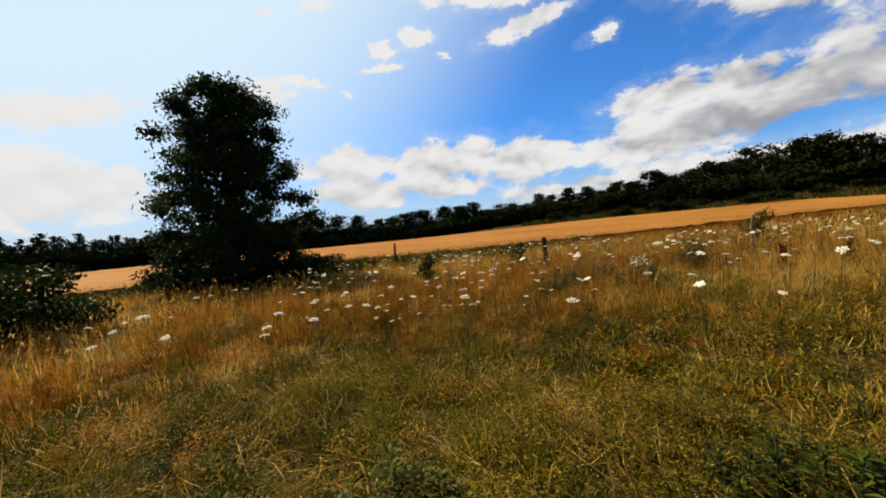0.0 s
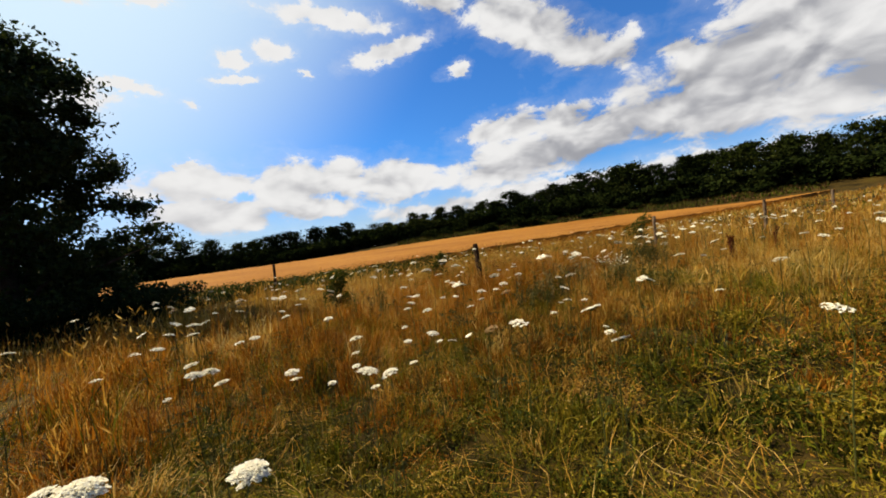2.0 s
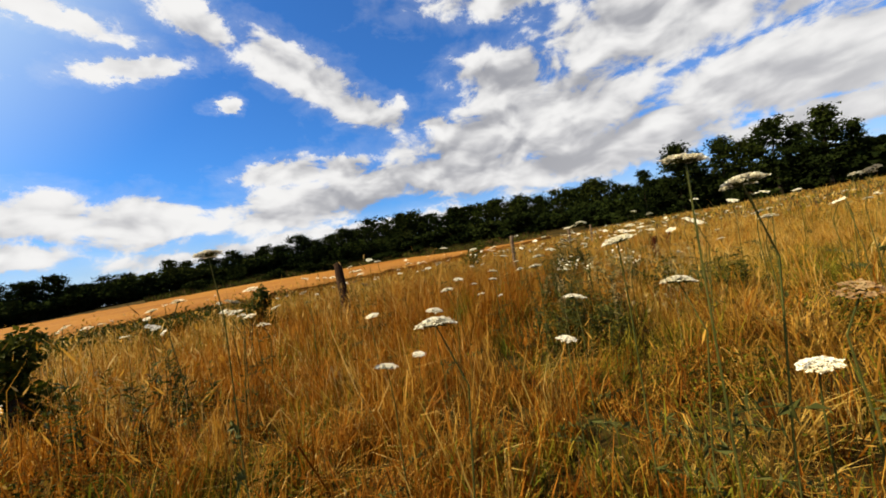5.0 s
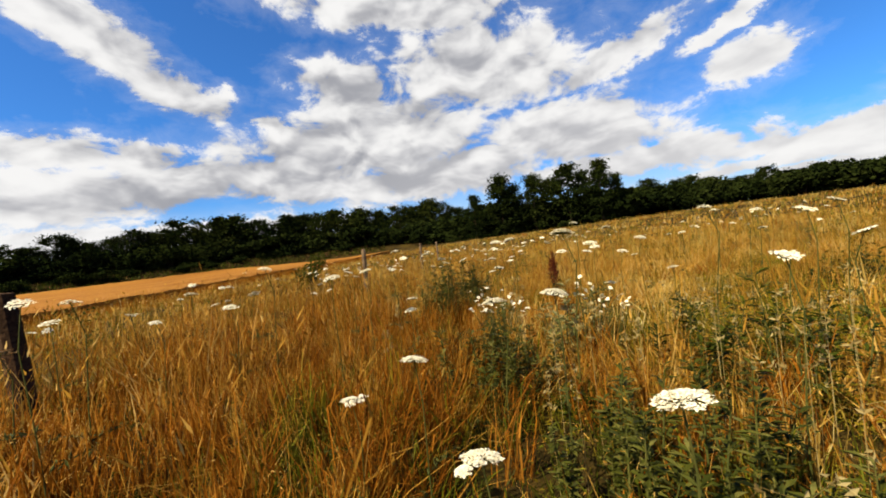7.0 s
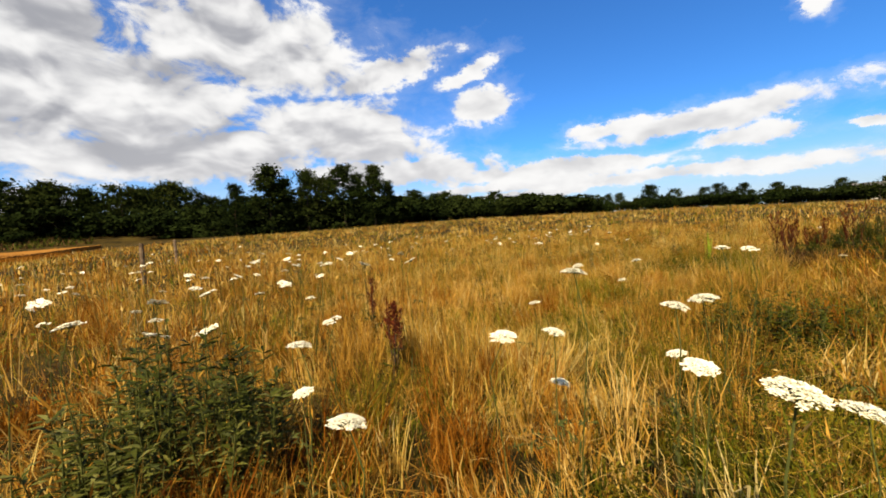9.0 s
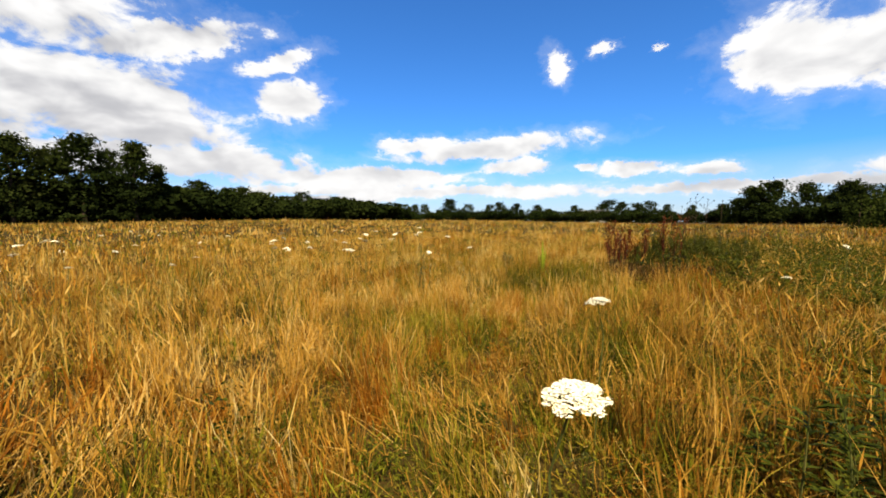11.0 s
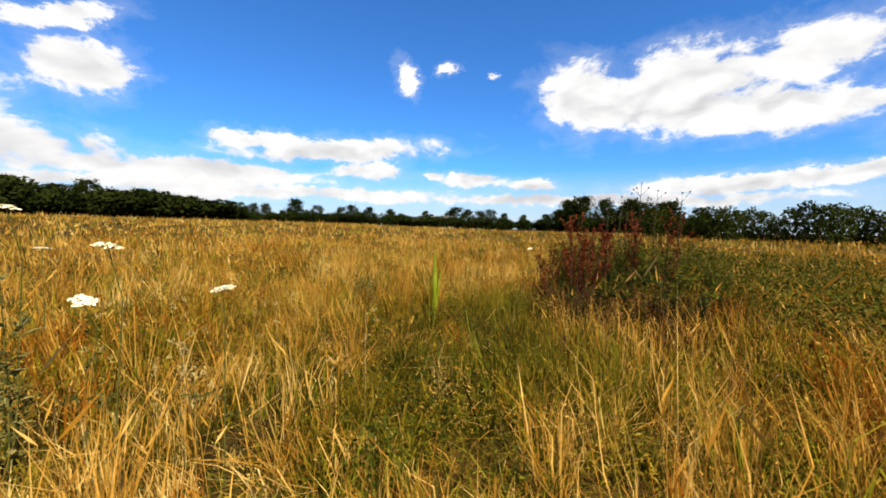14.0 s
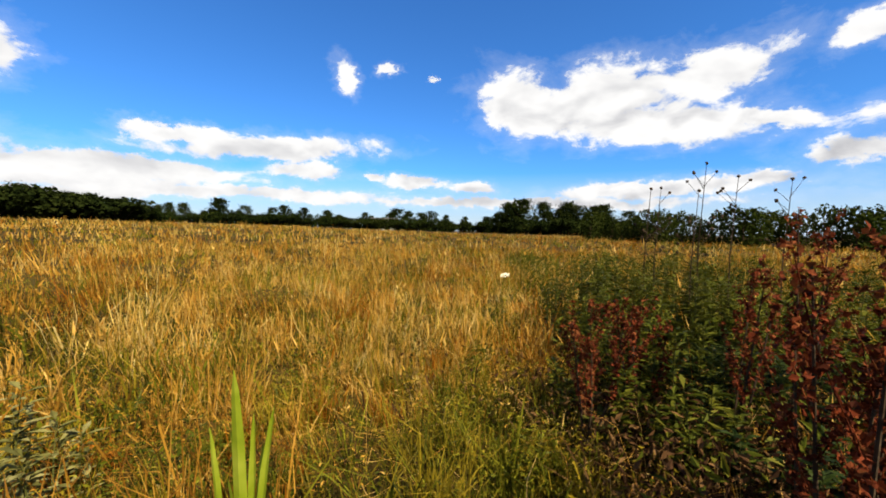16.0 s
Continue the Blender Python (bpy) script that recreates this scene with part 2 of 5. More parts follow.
M = {
    # soil and thatch, coloured near black for the shade between blades
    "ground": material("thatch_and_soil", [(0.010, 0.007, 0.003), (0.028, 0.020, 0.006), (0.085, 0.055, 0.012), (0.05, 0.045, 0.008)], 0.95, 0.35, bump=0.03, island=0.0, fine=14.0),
    "straw": material("straw_grass", [(0.20, 0.088, 0.010), (0.48, 0.240, 0.028), (0.74, 0.410, 0.062), (0.96, 0.66, 0.22)], 0.55, 0.30, gloss=0.08, see_through=0.42, island=0.75, fine=3.0),
    "gold": material("bleached_grass", [(0.34, 0.19, 0.030), (0.62, 0.39, 0.075), (0.86, 0.60, 0.15), (1.0, 0.80, 0.36)], 0.55, 0.30, gloss=0.08, see_through=0.42, island=0.75, fine=3.0),
    "rust": material("rusty_grass", [(0.125, 0.038, 0.004), (0.30, 0.100, 0.008), (0.48, 0.184, 0.016), (0.65, 0.295, 0.045)], 0.6, 0.30, see_through=0.42, island=0.75, fine=3.0),
    "olive": material("olive_grass", [(0.075, 0.058, 0.006), (0.165, 0.126, 0.009), (0.285, 0.215, 0.014), (0.42, 0.31, 0.032)], 0.55, 0.35, gloss=0.06, see_through=0.28, island=0.75, fine=3.0),
    "green": material("green_grass", [(0.020, 0.024, 0.003), (0.060, 0.070, 0.005), (0.150, 0.160, 0.010), (0.33, 0.31, 0.026)], 0.5, 0.35, gloss=0.06, see_through=0.28, island=0.75, fine=3.0),
    "pale": material("pale_panicles", [(0.30, 0.21, 0.07), (0.46, 0.35, 0.14), (0.66, 0.54, 0.26)], 0.6, 4.0, see_through=0.35, island=0.8, fine=20.0),
    "wheat": material("ripe_wheat", [(0.28, 0.116, 0.020), (0.40, 0.172, 0.032), (0.49, 0.225, 0.044), (0.56, 0.285, 0.070)], 0.8, 0.06, see_through=0.2, bump=0.06, island=0.4, fine=2.5),
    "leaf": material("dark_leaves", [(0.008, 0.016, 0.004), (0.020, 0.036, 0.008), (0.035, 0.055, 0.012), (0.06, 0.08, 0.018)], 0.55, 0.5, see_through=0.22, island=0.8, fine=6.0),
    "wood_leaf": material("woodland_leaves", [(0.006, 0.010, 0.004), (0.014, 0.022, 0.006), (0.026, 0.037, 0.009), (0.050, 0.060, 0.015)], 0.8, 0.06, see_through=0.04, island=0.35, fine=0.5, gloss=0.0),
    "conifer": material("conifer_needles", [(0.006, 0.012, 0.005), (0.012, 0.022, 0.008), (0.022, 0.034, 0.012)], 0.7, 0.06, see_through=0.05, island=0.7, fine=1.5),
    "hedge": material("hedgerow_leaves", [(0.010, 0.016, 0.004), (0.022, 0.034, 0.007), (0.038, 0.052, 0.011), (0.065, 0.075, 0.018)], 0.75, 0.25, see_through=0.12, island=0.45, fine=1.2, gloss=0.0),
    "shrub": material("shrub_leaves", [(0.018, 0.026, 0.003), (0.042, 0.056, 0.005), (0.080, 0.096, 0.009), (0.14, 0.14, 0.016)], 0.55, 0.2, see_through=0.25, island=0.7, fine=4.0),
    "bark": material("tree_bark", [(0.02, 0.014, 0.009), (0.06, 0.042, 0.028), (0.10, 0.075, 0.05)], 0.9, 4.0, bump=0.02, island=0.2, fine=25.0),
    "post": material("weathered_post_wood", [(0.05, 0.032, 0.020), (0.12, 0.08, 0.05), (0.24, 0.17, 0.115), (0.33, 0.26, 0.19)], 0.85, 6.0, bump=0.008, island=0.2, fine=45.0),
    "dark_post": material("dark_damp_post_wood", [(0.018, 0.011, 0.007), (0.04, 0.022, 0.013), (0.075, 0.042, 0.024), (0.14, 0.085, 0.05)], 0.9, 5.0, bump=0.01, island=0.2, fine=40.0),
    "wire": material("galvanised_wire", [(0.22, 0.20, 0.18), (0.35, 0.33, 0.30)], 0.5, 8.0, metal=0.7),
    "petal": material("white_umbel_florets", [(0.78, 0.72, 0.50), (0.88, 0.84, 0.68), (0.92, 0.89, 0.78)], 0.6, 20.0, see_through=0.15, island=0.8, fine=90.0, depth=0.74),
    "bud": material("green_umbel_buds", [(0.20, 0.22, 0.08), (0.34, 0.36, 0.16), (0.46, 0.46, 0.26)], 0.6, 20.0, see_through=0.2, island=0.8, fine=90.0),
    "old": material("faded_umbel", [(0.22, 0.12, 0.05), (0.36, 0.22, 0.10), (0.48, 0.34, 0.18)], 0.7, 20.0, see_through=0.2, island=0.8, fine=90.0),
    "stem": material("flower_stem", [(0.045, 0.055, 0.016), (0.09, 0.10, 0.025), (0.15, 0.14, 0.04)], 0.5, 8.0, see_through=0.1, island=0.4),
    "dock": material("rusty_dock_seed", [(0.045, 0.012, 0.006), (0.10, 0.022, 0.009), (0.18, 0.036, 0.013), (0.22, 0.075, 0.026)], 0.7, 4.0, see_through=0.2, island=0.9, fine=30.0),
    # brown of dead weeds; under the docks it also stands in for shade
    "dead": material("dead_brown_weeds", [(0.030, 0.014, 0.008), (0.065, 0.032, 0.015), (0.12, 0.062, 0.025), (0.22, 0.125, 0.05)], 0.85, 0.8, see_through=0.12, island=0.8, fine=12.0),
    "thistle": material("thistle_leaves", [(0.022, 0.027, 0.004), (0.046, 0.055, 0.008), (0.085, 0.092, 0.014), (0.16, 0.155, 0.04)], 0.5, 2.0, see_through=0.15, island=0.8, fine=20.0),
    "mugwort": material("pale_weed_leaves", [(0.08, 0.080, 0.022), (0.15, 0.148, 0.045), (0.25, 0.235, 0.085), (0.40, 0.37, 0.17)], 0.6, 3.0, see_through=0.15, island=0.8, fine=20.0),
    "fresh": material("fresh_broad_leaves", [(0.20, 0.30, 0.015), (0.36, 0.46, 0.03), (0.52, 0.60, 0.07)], 0.4, 6.0, see_through=0.35, island=0.6, fine=20.0),
    "shed": material("pale_shed_wall", [(0.5, 0.48, 0.44), (0.68, 0.66, 0.61)], 0.7, 0.3),
    "shed_roof": material("grey_shed_roof", [(0.10, 0.10, 0.10), (0.17, 0.16, 0.16)], 0.6, 0.3),
}

rng = np.random.default_rng(11)


# ---- mesh building ----
class Geo:
    """Collects vertices and faces of one mesh."""

    def __init__(self):
        self.v, self.f, self.n = [], [], 0

    def add(self, verts, faces):
        verts = np.asarray(verts, dtype=np.float32).reshape(-1, 3)
        self.v.append(verts)
        faces = np.asarray(faces, dtype=np.int64)
        self.f.append(faces + self.n)
        self.n += len(verts)
        return self

    def mesh(self, name, mat, smooth=False):
        me = bpy.data.meshes.new(name)
        v = np.concatenate(self.v)
        counts = np.concatenate([np.full(len(f), f.shape[1]) for f in self.f])
        loops = np.concatenate([f.ravel() for f in self.f]).astype(np.int32)
        me.vertices.add(len(v)), me.loops.add(len(loops)), me.polygons.add(len(counts))
        me.vertices.foreach_set("co", v.ravel().astype(np.float32))
        me.loops.foreach_set("vertex_index", loops)
        starts = np.concatenate([[0], np.cumsum(counts)[:-1]]).astype(np.int32)
        me.polygons.foreach_set("loop_start", starts)
        me.polygons.foreach_set("use_smooth", np.full(len(counts), smooth))
        me.update(calc_edges=True)
        me.materials.append(M[mat])
        return me


def part(name, geo, mat, parent, label="", smooth=False):
    ob = new(name, geo.mesh(name, mat, smooth))
    ob.parent = parent
    return tagged(ob, label) if label else ob


def tube(geo, pts, radii, sides=6, cap=True):
    """A tapered tube along points."""
    pts = [Vector(p) for p in pts]
    rings = []
    for i, p in enumerate(pts):
        d = (pts[min(i + 1, len(pts) - 1)] - pts[max(i - 1, 0)]).normalized()
        side = d.cross(Vector((0.13, 0.97, 0.2))).normalized()
        up = d.cross(side)
        rings += [p + (side * math.cos(2 * math.pi * k / sides) + up * math.sin(2 * math.pi * k / sides)) * radii[i] for k in range(sides)]
    faces = [(i * sides + k, i * sides + (k + 1) % sides, (i + 1) * sides + (k + 1) % sides, (i + 1) * sides + k) for i in range(len(pts) - 1) for k in range(sides)]
    geo.add([tuple(r) for r in rings], faces)
    if cap:
        geo.add([tuple(r) for r in rings[-sides:]], [tuple(range(sides))])
    return geo


def unit(n, r=rng):
    d = r.normal(size=(n, 3))
    return d / np.linalg.norm(d, axis=1, keepdims=True)


def leaf_cards(geo, centres, size, r=rng, flat=0.0, slim=0.6, far=False):
    """Small rhombic leaves, folded along the midrib; far off, half of each."""
    n = len(centres)
    a, b = unit(n, r), unit(n, r)
    a[:, 2] *= 1 - flat
    a /= np.linalg.norm(a, axis=1, keepdims=True)
    b -= a * np.sum(a * b, axis=1, keepdims=True)
    b /= np.linalg.norm(b, axis=1, keepdims=True)
    s = size * r.uniform(0.6, 1.35, (n, 1))
    w = s * slim
    lift = np.cross(a, b) * s * 0.12
    v = np.stack([centres - a * s * 0.5, centres + b * w * 0.5 + lift, centres + a * s * 0.5, centres - b * w * 0.5 + lift], axis=1)
    if far:
        return geo.add(v[:, :3], np.arange(n)[:, None] * 3 + np.array([[0, 1, 2]]))
    i = np.arange(n)[:, None] * 4
    return geo.add(v, i + np.array([[0, 1, 2, 3]]))


def patchy(x, y, size, seed):
    """Smooth uneven field between about -1 and 1."""
    r = np.random.default_rng(seed)
    out = 0
    for k in range(7):
        a, p, q = r.uniform(0, 6.28), r.uniform(0, 6.28), r.uniform(0.6, 1.8)
        out = out + np.sin((x * math.cos(a) + y * math.sin(a)) * 6.28 * q / size + p + 1.3 * np.sin((x * math.sin(a) - y * math.cos(a)) * 2.1 / size + p * 2))
    return out / 3.6


def smooth01(t):
    t = np.clip(t, 0, 1)
    return t * t * (3 - 2 * t)


# ---- lie of the land ----
EDGE_X = [-90, -14, 0, 11, 17, 24, 34, 44, 60, 130]
EDGE_Y = [22, 25, 27, 25.5, 24.0, 22.5, 21.5, 21, 17, 8]


def wheat_edge(x):
    return np.interp(x, EDGE_X, EDGE_Y)


def bearing(x, y):
    return np.degrees(np.arctan2(np.asarray(x) - 5, np.asarray(y) - 3))


def land(x, y):
    """Height of the ground."""
    x, y = np.asarray(x, float), np.asarray(y, float)
    z = 0.28 * np.exp(-(x ** 2 + y ** 2) / 14) + 0.14 * np.exp(-((x - 7) ** 2 + (y - 6.3) ** 2) / 9) - 0.12 * np.exp(-((x - 9.6) ** 2 + (y + 0.6) ** 2) / 8)
    z = z + 0.05 * patchy(x, y, 9, 3) * np.exp(-((x - 5) ** 2 + (y - 3) ** 2) / 3000)
    z = z - 0.45 * smooth01((y - wheat_edge(x) + 9) / 10) * smooth01((130 - np.abs(x - 5)) / 20)
    r, b = np.hypot(x - 5, y - 3), bearing(x, y)
    rise = smooth01((r - 108) / 45) * smooth01((b - 12) / 35) * smooth01((118 - b) / 25)
    # the meadow climbs gently to the south and east
    climb = np.interp(b % 360, [0, 80, 95, 115, 130, 160, 185, 215, 235, 360], [0, 0, 0.9, 1.3, 1.7, 1.5, 0.7, 0.45, 0, 0])
    return z + 4.6 * rise + climb * smooth01((r - 12) / 70)


ground = Geo()
radii = np.concatenate([[0], np.geomspace(0.4, 4200, 120)])
turns = np.linspace(0, 2 * math.pi, 181)[:-1]
gx = 5 + radii[:, None] * np.sin(turns)[None]
gy = 3 + radii[:, None] * np.cos(turns)[None]
gv = np.stack([gx, gy, land(gx, gy)], axis=2).reshape(-1, 3)
ii, jj = np.meshgrid(np.arange(len(radii) - 1), np.arange(180), indexing="ij")
quads = np.stack([ii * 180 + jj, ii * 180 + (jj + 1) % 180, (ii + 1) * 180 + (jj + 1) % 180, (ii + 1) * 180 + jj], axis=2).reshape(-1, 4)[:, ::-1]
ground.add(gv, quads)
tagged(new("ground", ground.mesh("ground", "ground", True)), "rough meadow ground of soil and matted dry grass, darkened like shade", "ground", kind="structure")

# wheat field: a dense crop with a sheer front and an uneven top
NX, NS = 360, 70
wx = np.linspace(-88, 115, NX)
far_y = 3 + np.sqrt(np.maximum(121.0 ** 2 - (wx - 5) ** 2, 4))
s = np.linspace(0, 1, NS) ** 2.2
wy = wheat_edge(wx)[:, None] + (far_y - wheat_edge(wx))[:, None] * s[None]
wxx = np.repeat(wx[:, None], NS, axis=1)
wz = land(wxx, wy) + 0.66 + 0.05 * patchy(wxx, wy, 3.0, 8) + 0.03 * rng.normal(size=wxx.shape)
crop = Geo()
iw, jw = np.meshgrid(np.arange(NX - 1), np.arange(NS - 1), indexing="ij")
crop.add(np.stack([wxx, wy, wz], axis=2), np.stack([iw * NS + jw, (iw + 1) * NS + jw, (iw + 1) * NS + jw + 1, iw * NS + jw + 1], axis=2).reshape(-1, 4))
front = np.stack([np.stack([wx, wy[:, 0], wz[:, 0]], 1), np.stack([wx, wy[:, 0] + 0.1, land(wx, wy[:, 0]) - 0.05], 1)], axis=1)
kk = np.arange(NX - 1)
crop.add(front, np.stack([kk * 2, kk * 2 + 1, kk * 2 + 3, kk * 2 + 2], axis=1))
wheat_field = tagged(new("wheat_field", crop.mesh("wheat_field", "wheat", True)), "ripe orange-gold wheat field behind the fence", "crop field", kind="stuff")


def blades(name, mat, x, y, height, width, lean, wind, label, category="grass", segs=2, r=rng, kind="stuff", towards=None):
    """Many single bent blades in one mesh; towards: the way in which each one leans."""
    n = len(x)
    base = np.stack([x, y, land(x, y) - 0.02], axis=1)
    turn = r.uniform(0, 2 * math.pi, n)
    side = np.stack([np.cos(turn), np.sin(turn), np.zeros(n)], 1) * (width / 2)[:, None]
    la = r.uniform(0, 2 * math.pi, n) if towards is None else towards + r.normal(0, 0.7, n)
    tip = np.stack([np.cos(la), np.sin(la), np.zeros(n)], 1) * (height * lean * r.uniform(0.2, 1.0, n))[:, None] + np.array(wind)[None] * height[:, None]
    up = np.zeros((n, 3))
    up[:, 2] = height * np.sqrt(np.maximum(0.15, 1 - (np.linalg.norm(tip, axis=1) / height) ** 2 * 0.7))
    g = Geo()
    i = np.arange(n)[:, None]
    if segs == 1:
        g.add(np.stack([base - side, base + side, base + up + tip], 1), i * 3 + np.array([[0, 1, 2]]))
    else:
        mid = base + up * 0.58 + tip * 0.40 + r.normal(0, 0.10, (n, 3)) * height[:, None]
        up = up * (1 - np.clip(r.normal(0.12, 0.22, n), -0.05, 0.6) * np.clip(lean * 1.6, 0, 1))[:, None]
        g.add(np.stack([base - side, base + side, mid + side * 1.05, mid - side * 1.05, base + up + tip], 1), i * 5 + np.array([[0, 1, 2, 3]]))
        g.f.append(i * 5 + np.array([[3, 2, 4]]))
    return tagged(new(name, g.mesh(name, mat)), label, category, kind=kind)


# ---- the meadow ----
TRACK = np.array([(0.1, 0), (0.0, 2), (0.2, 4.0), (0.9, 5.4), (2, 6.35), (3.5, 6.9), (5.5, 7.0), (6.9, 6.5), (7.9, 5.45), (8.8, 3.6), (9.35, 1.9), (9.6, 0), (9.6, -1.5), (9.3, -3.0), (8.9, -4.5)])


def off_track(x, y):
    d = np.full(len(x), 1e9)
    for (ax, ay), (bx, by) in zip(TRACK[:-1], TRACK[1:]):
        k = np.clip(((x - ax) * (bx - ax) + (y - ay) * (by - ay)) / ((bx - ax) ** 2 + (by - ay) ** 2), 0, 1)
        d = np.minimum(d, np.hypot(x - ax - k * (bx - ax), y - ay - k * (by - ay)))
    return d


def scatter(density, near, far, r=rng):
    """Even random points whose distance to the walker's line lies between near and far."""
    x0, x1, y0, y1 = -1 - far, 11 + far, -5 - far, 8 + far
    n = int((x1 - x0) * (y1 - y0) * density)
    x, y = r.uniform(x0, x1, n), r.uniform(y0, y1, n)
    d = off_track(x, y)
    keep = (d >= near) & (d < far) & (y < wheat_edge(x) - 0.3)
    return x[keep], y[keep]


def greenness(x, y):
    """How much of the grass is still green."""
    g = 0.50 + 0.40 * patchy(x, y, 3.4, 21) + 0.16 * patchy(x, y, 1.1, 22)
    g += 0.30 * np.exp(-((x - 1.2) ** 2 + (y - 0.8) ** 2) / 14) + 0.36 * np.exp(-((x - 2.6) ** 2 + (y - 1.6) ** 2) / 8)
    g += 0.45 * smooth01((8.8 - x) / 0.9) * smooth01((-1.8 - y) / 1.2) + 0.30 * smooth01((y - wheat_edge(x) + 8) / 5) + 0.25 * smooth01((3 - y) / 4) * smooth01((8.6 - x) / 3) * smooth01((x - 4) / 3)
    g += 0.55 * np.exp(-((x + 1.8) ** 2 / 8 + (y - 2.6) ** 2 / 7))
    g += 0.25 * smooth01((-3.2 - y) / 1.5) + 0.08 * smooth01((2.6 - y) / 3) * smooth01((x - 7) / 2) + 0.15 * np.exp(-((x - 11) ** 2 / 6 + (y + 5) ** 2 / 8))
    g -= 0.28 * np.exp(-((x - 8.6) ** 2 / 2.5 + (y - 4.6) ** 2 / 3.5))
    g += 0.50 * np.exp(-((x - 7.6) ** 2 / 2.2 + (y - 3.2) ** 2 / 2.5)) + 0.20 * np.exp(-((x - 11.5) ** 2 / 4 + (y + 3) ** 2 / 10)) + 0.40 * np.exp(-((x - 8.0) ** 2 / 1.2 + (y - 0.6) ** 2 / 2.5)) + 0.30 * np.exp(-((x - 6.8) ** 2 / 1.2 + (y - 4.8) ** 2 / 1.5)) + 0.08 * np.exp(-((x - 10.6) ** 2 + (y + 3.4) ** 2 / 1.2)) - 0.35 * np.exp(-((x - 9.4) ** 2 / 1.2 + (y + 1.2) ** 2 / 2.5)) + 0.25 * np.exp(-((x - 2.2) ** 2 / 3 + (y - 3.6) ** 2 / 3))
    g -= 0.48 * np.exp(-((x - 7.5) ** 2 / 30 + (y - 8.2) ** 2 / 12))
    return np.clip(g, 0.03, 0.95)


def rustiness(x, y):
    return np.clip(0.35 + 0.6 * np.exp(-((x + 2.5) ** 2 / 14 + (y - 7.5) ** 2 / 9)) - 0.5 * np.exp(-((x + 1) ** 2 / 12 + (y - 2) ** 2 / 7)) + 0.45 * np.exp(-((x - 0.3) ** 2 / 5 + (y - 6.8) ** 2 / 4)) + 0.5 * np.exp(-((x - 7.8) ** 2 / 2 + (y + 3.0) ** 2 / 3)) + 0.5 * patchy(x, y, 4.5, 31) + 0.9 * np.exp(-((x - 6.0) ** 2 / 70 + (y - 9.2) ** 2 / 12)) - 0.7 * np.exp(-((x - 9.2) ** 2 / 3 + (y - 4.4) ** 2 / 4)) - 0.25 * smooth01((3 - y) / 3) * smooth01((x - 7) / 2), 0.05, 0.95)


def tallness(x, y):
    t = 0.80 + 0.30 * patchy(x, y, 1.6, 41) + 0.22 * patchy(x, y, 0.6, 42)
    t -= 0.38 * np.exp(-((x + 0.3) ** 2 / 30 + (y - 1.5) ** 2 / 16))
    t += 0.32 * np.exp(-((x - 8.75) ** 2 / 0.8 + (y + 2.35) ** 2 / 0.7))
    return np.clip(t + 0.20 * np.exp(-((x - 6) ** 2 / 50 + (y - 8.5) ** 2 / 5)), 0.35, 1.4)


WIND = (0.10, -0.06, 0.0)
SORTS = (("green_grass", "green", "low green grass blades in the meadow", 0.80, 0.95),
         ("olive_grass", "olive", "olive half-dry grass blades in the meadow", 0.86, 1.0),
         ("rusty_grass", "rust", "rust-brown dry meadow grass", 1.0, 0.60),
         ("straw_grass", "straw", "golden dry straw-like meadow grass", 1.0, 0.75),
         ("pale_grass", "gold", "pale sun-bleached meadow grass", 1.04, 0.70))


def paleness(x, y):
    return np.clip(0.12 + 0.5 * patchy(x, y, 2.2, 33) + 0.6 * np.exp(-((x - 8.9) ** 2 / 1.5 + (y - 4.7) ** 2 / 2)) + 0.06 * smooth01((3 - y) / 3) - 0.25 * np.exp(-((x - 0.5) ** 2 / 12 + (y - 5) ** 2 / 12)) - 0.4 * np.exp(-((x - 8.0) ** 2 / 1.2 + (y - 0.6) ** 2 / 2.5)) - 0.4 * np.exp(-((x - 5) ** 2 / 8 + (y - 8.3) ** 2 / 4)), 0.03, 0.85)


def sort_of(x, y, dry):
    """Which sort of grass grows at each point."""
    n = len(x)
    u, w, g = rng.uniform(size=n), rng.uniform(size=n), greenness(x, y) * dry
    return np.where(u < g * 0.45, 0, np.where(u < g, 1, np.where(w < rustiness(x, y) * 0.85, 2, np.where(rng.uniform(size=n) < paleness(x, y), 4, 3))))


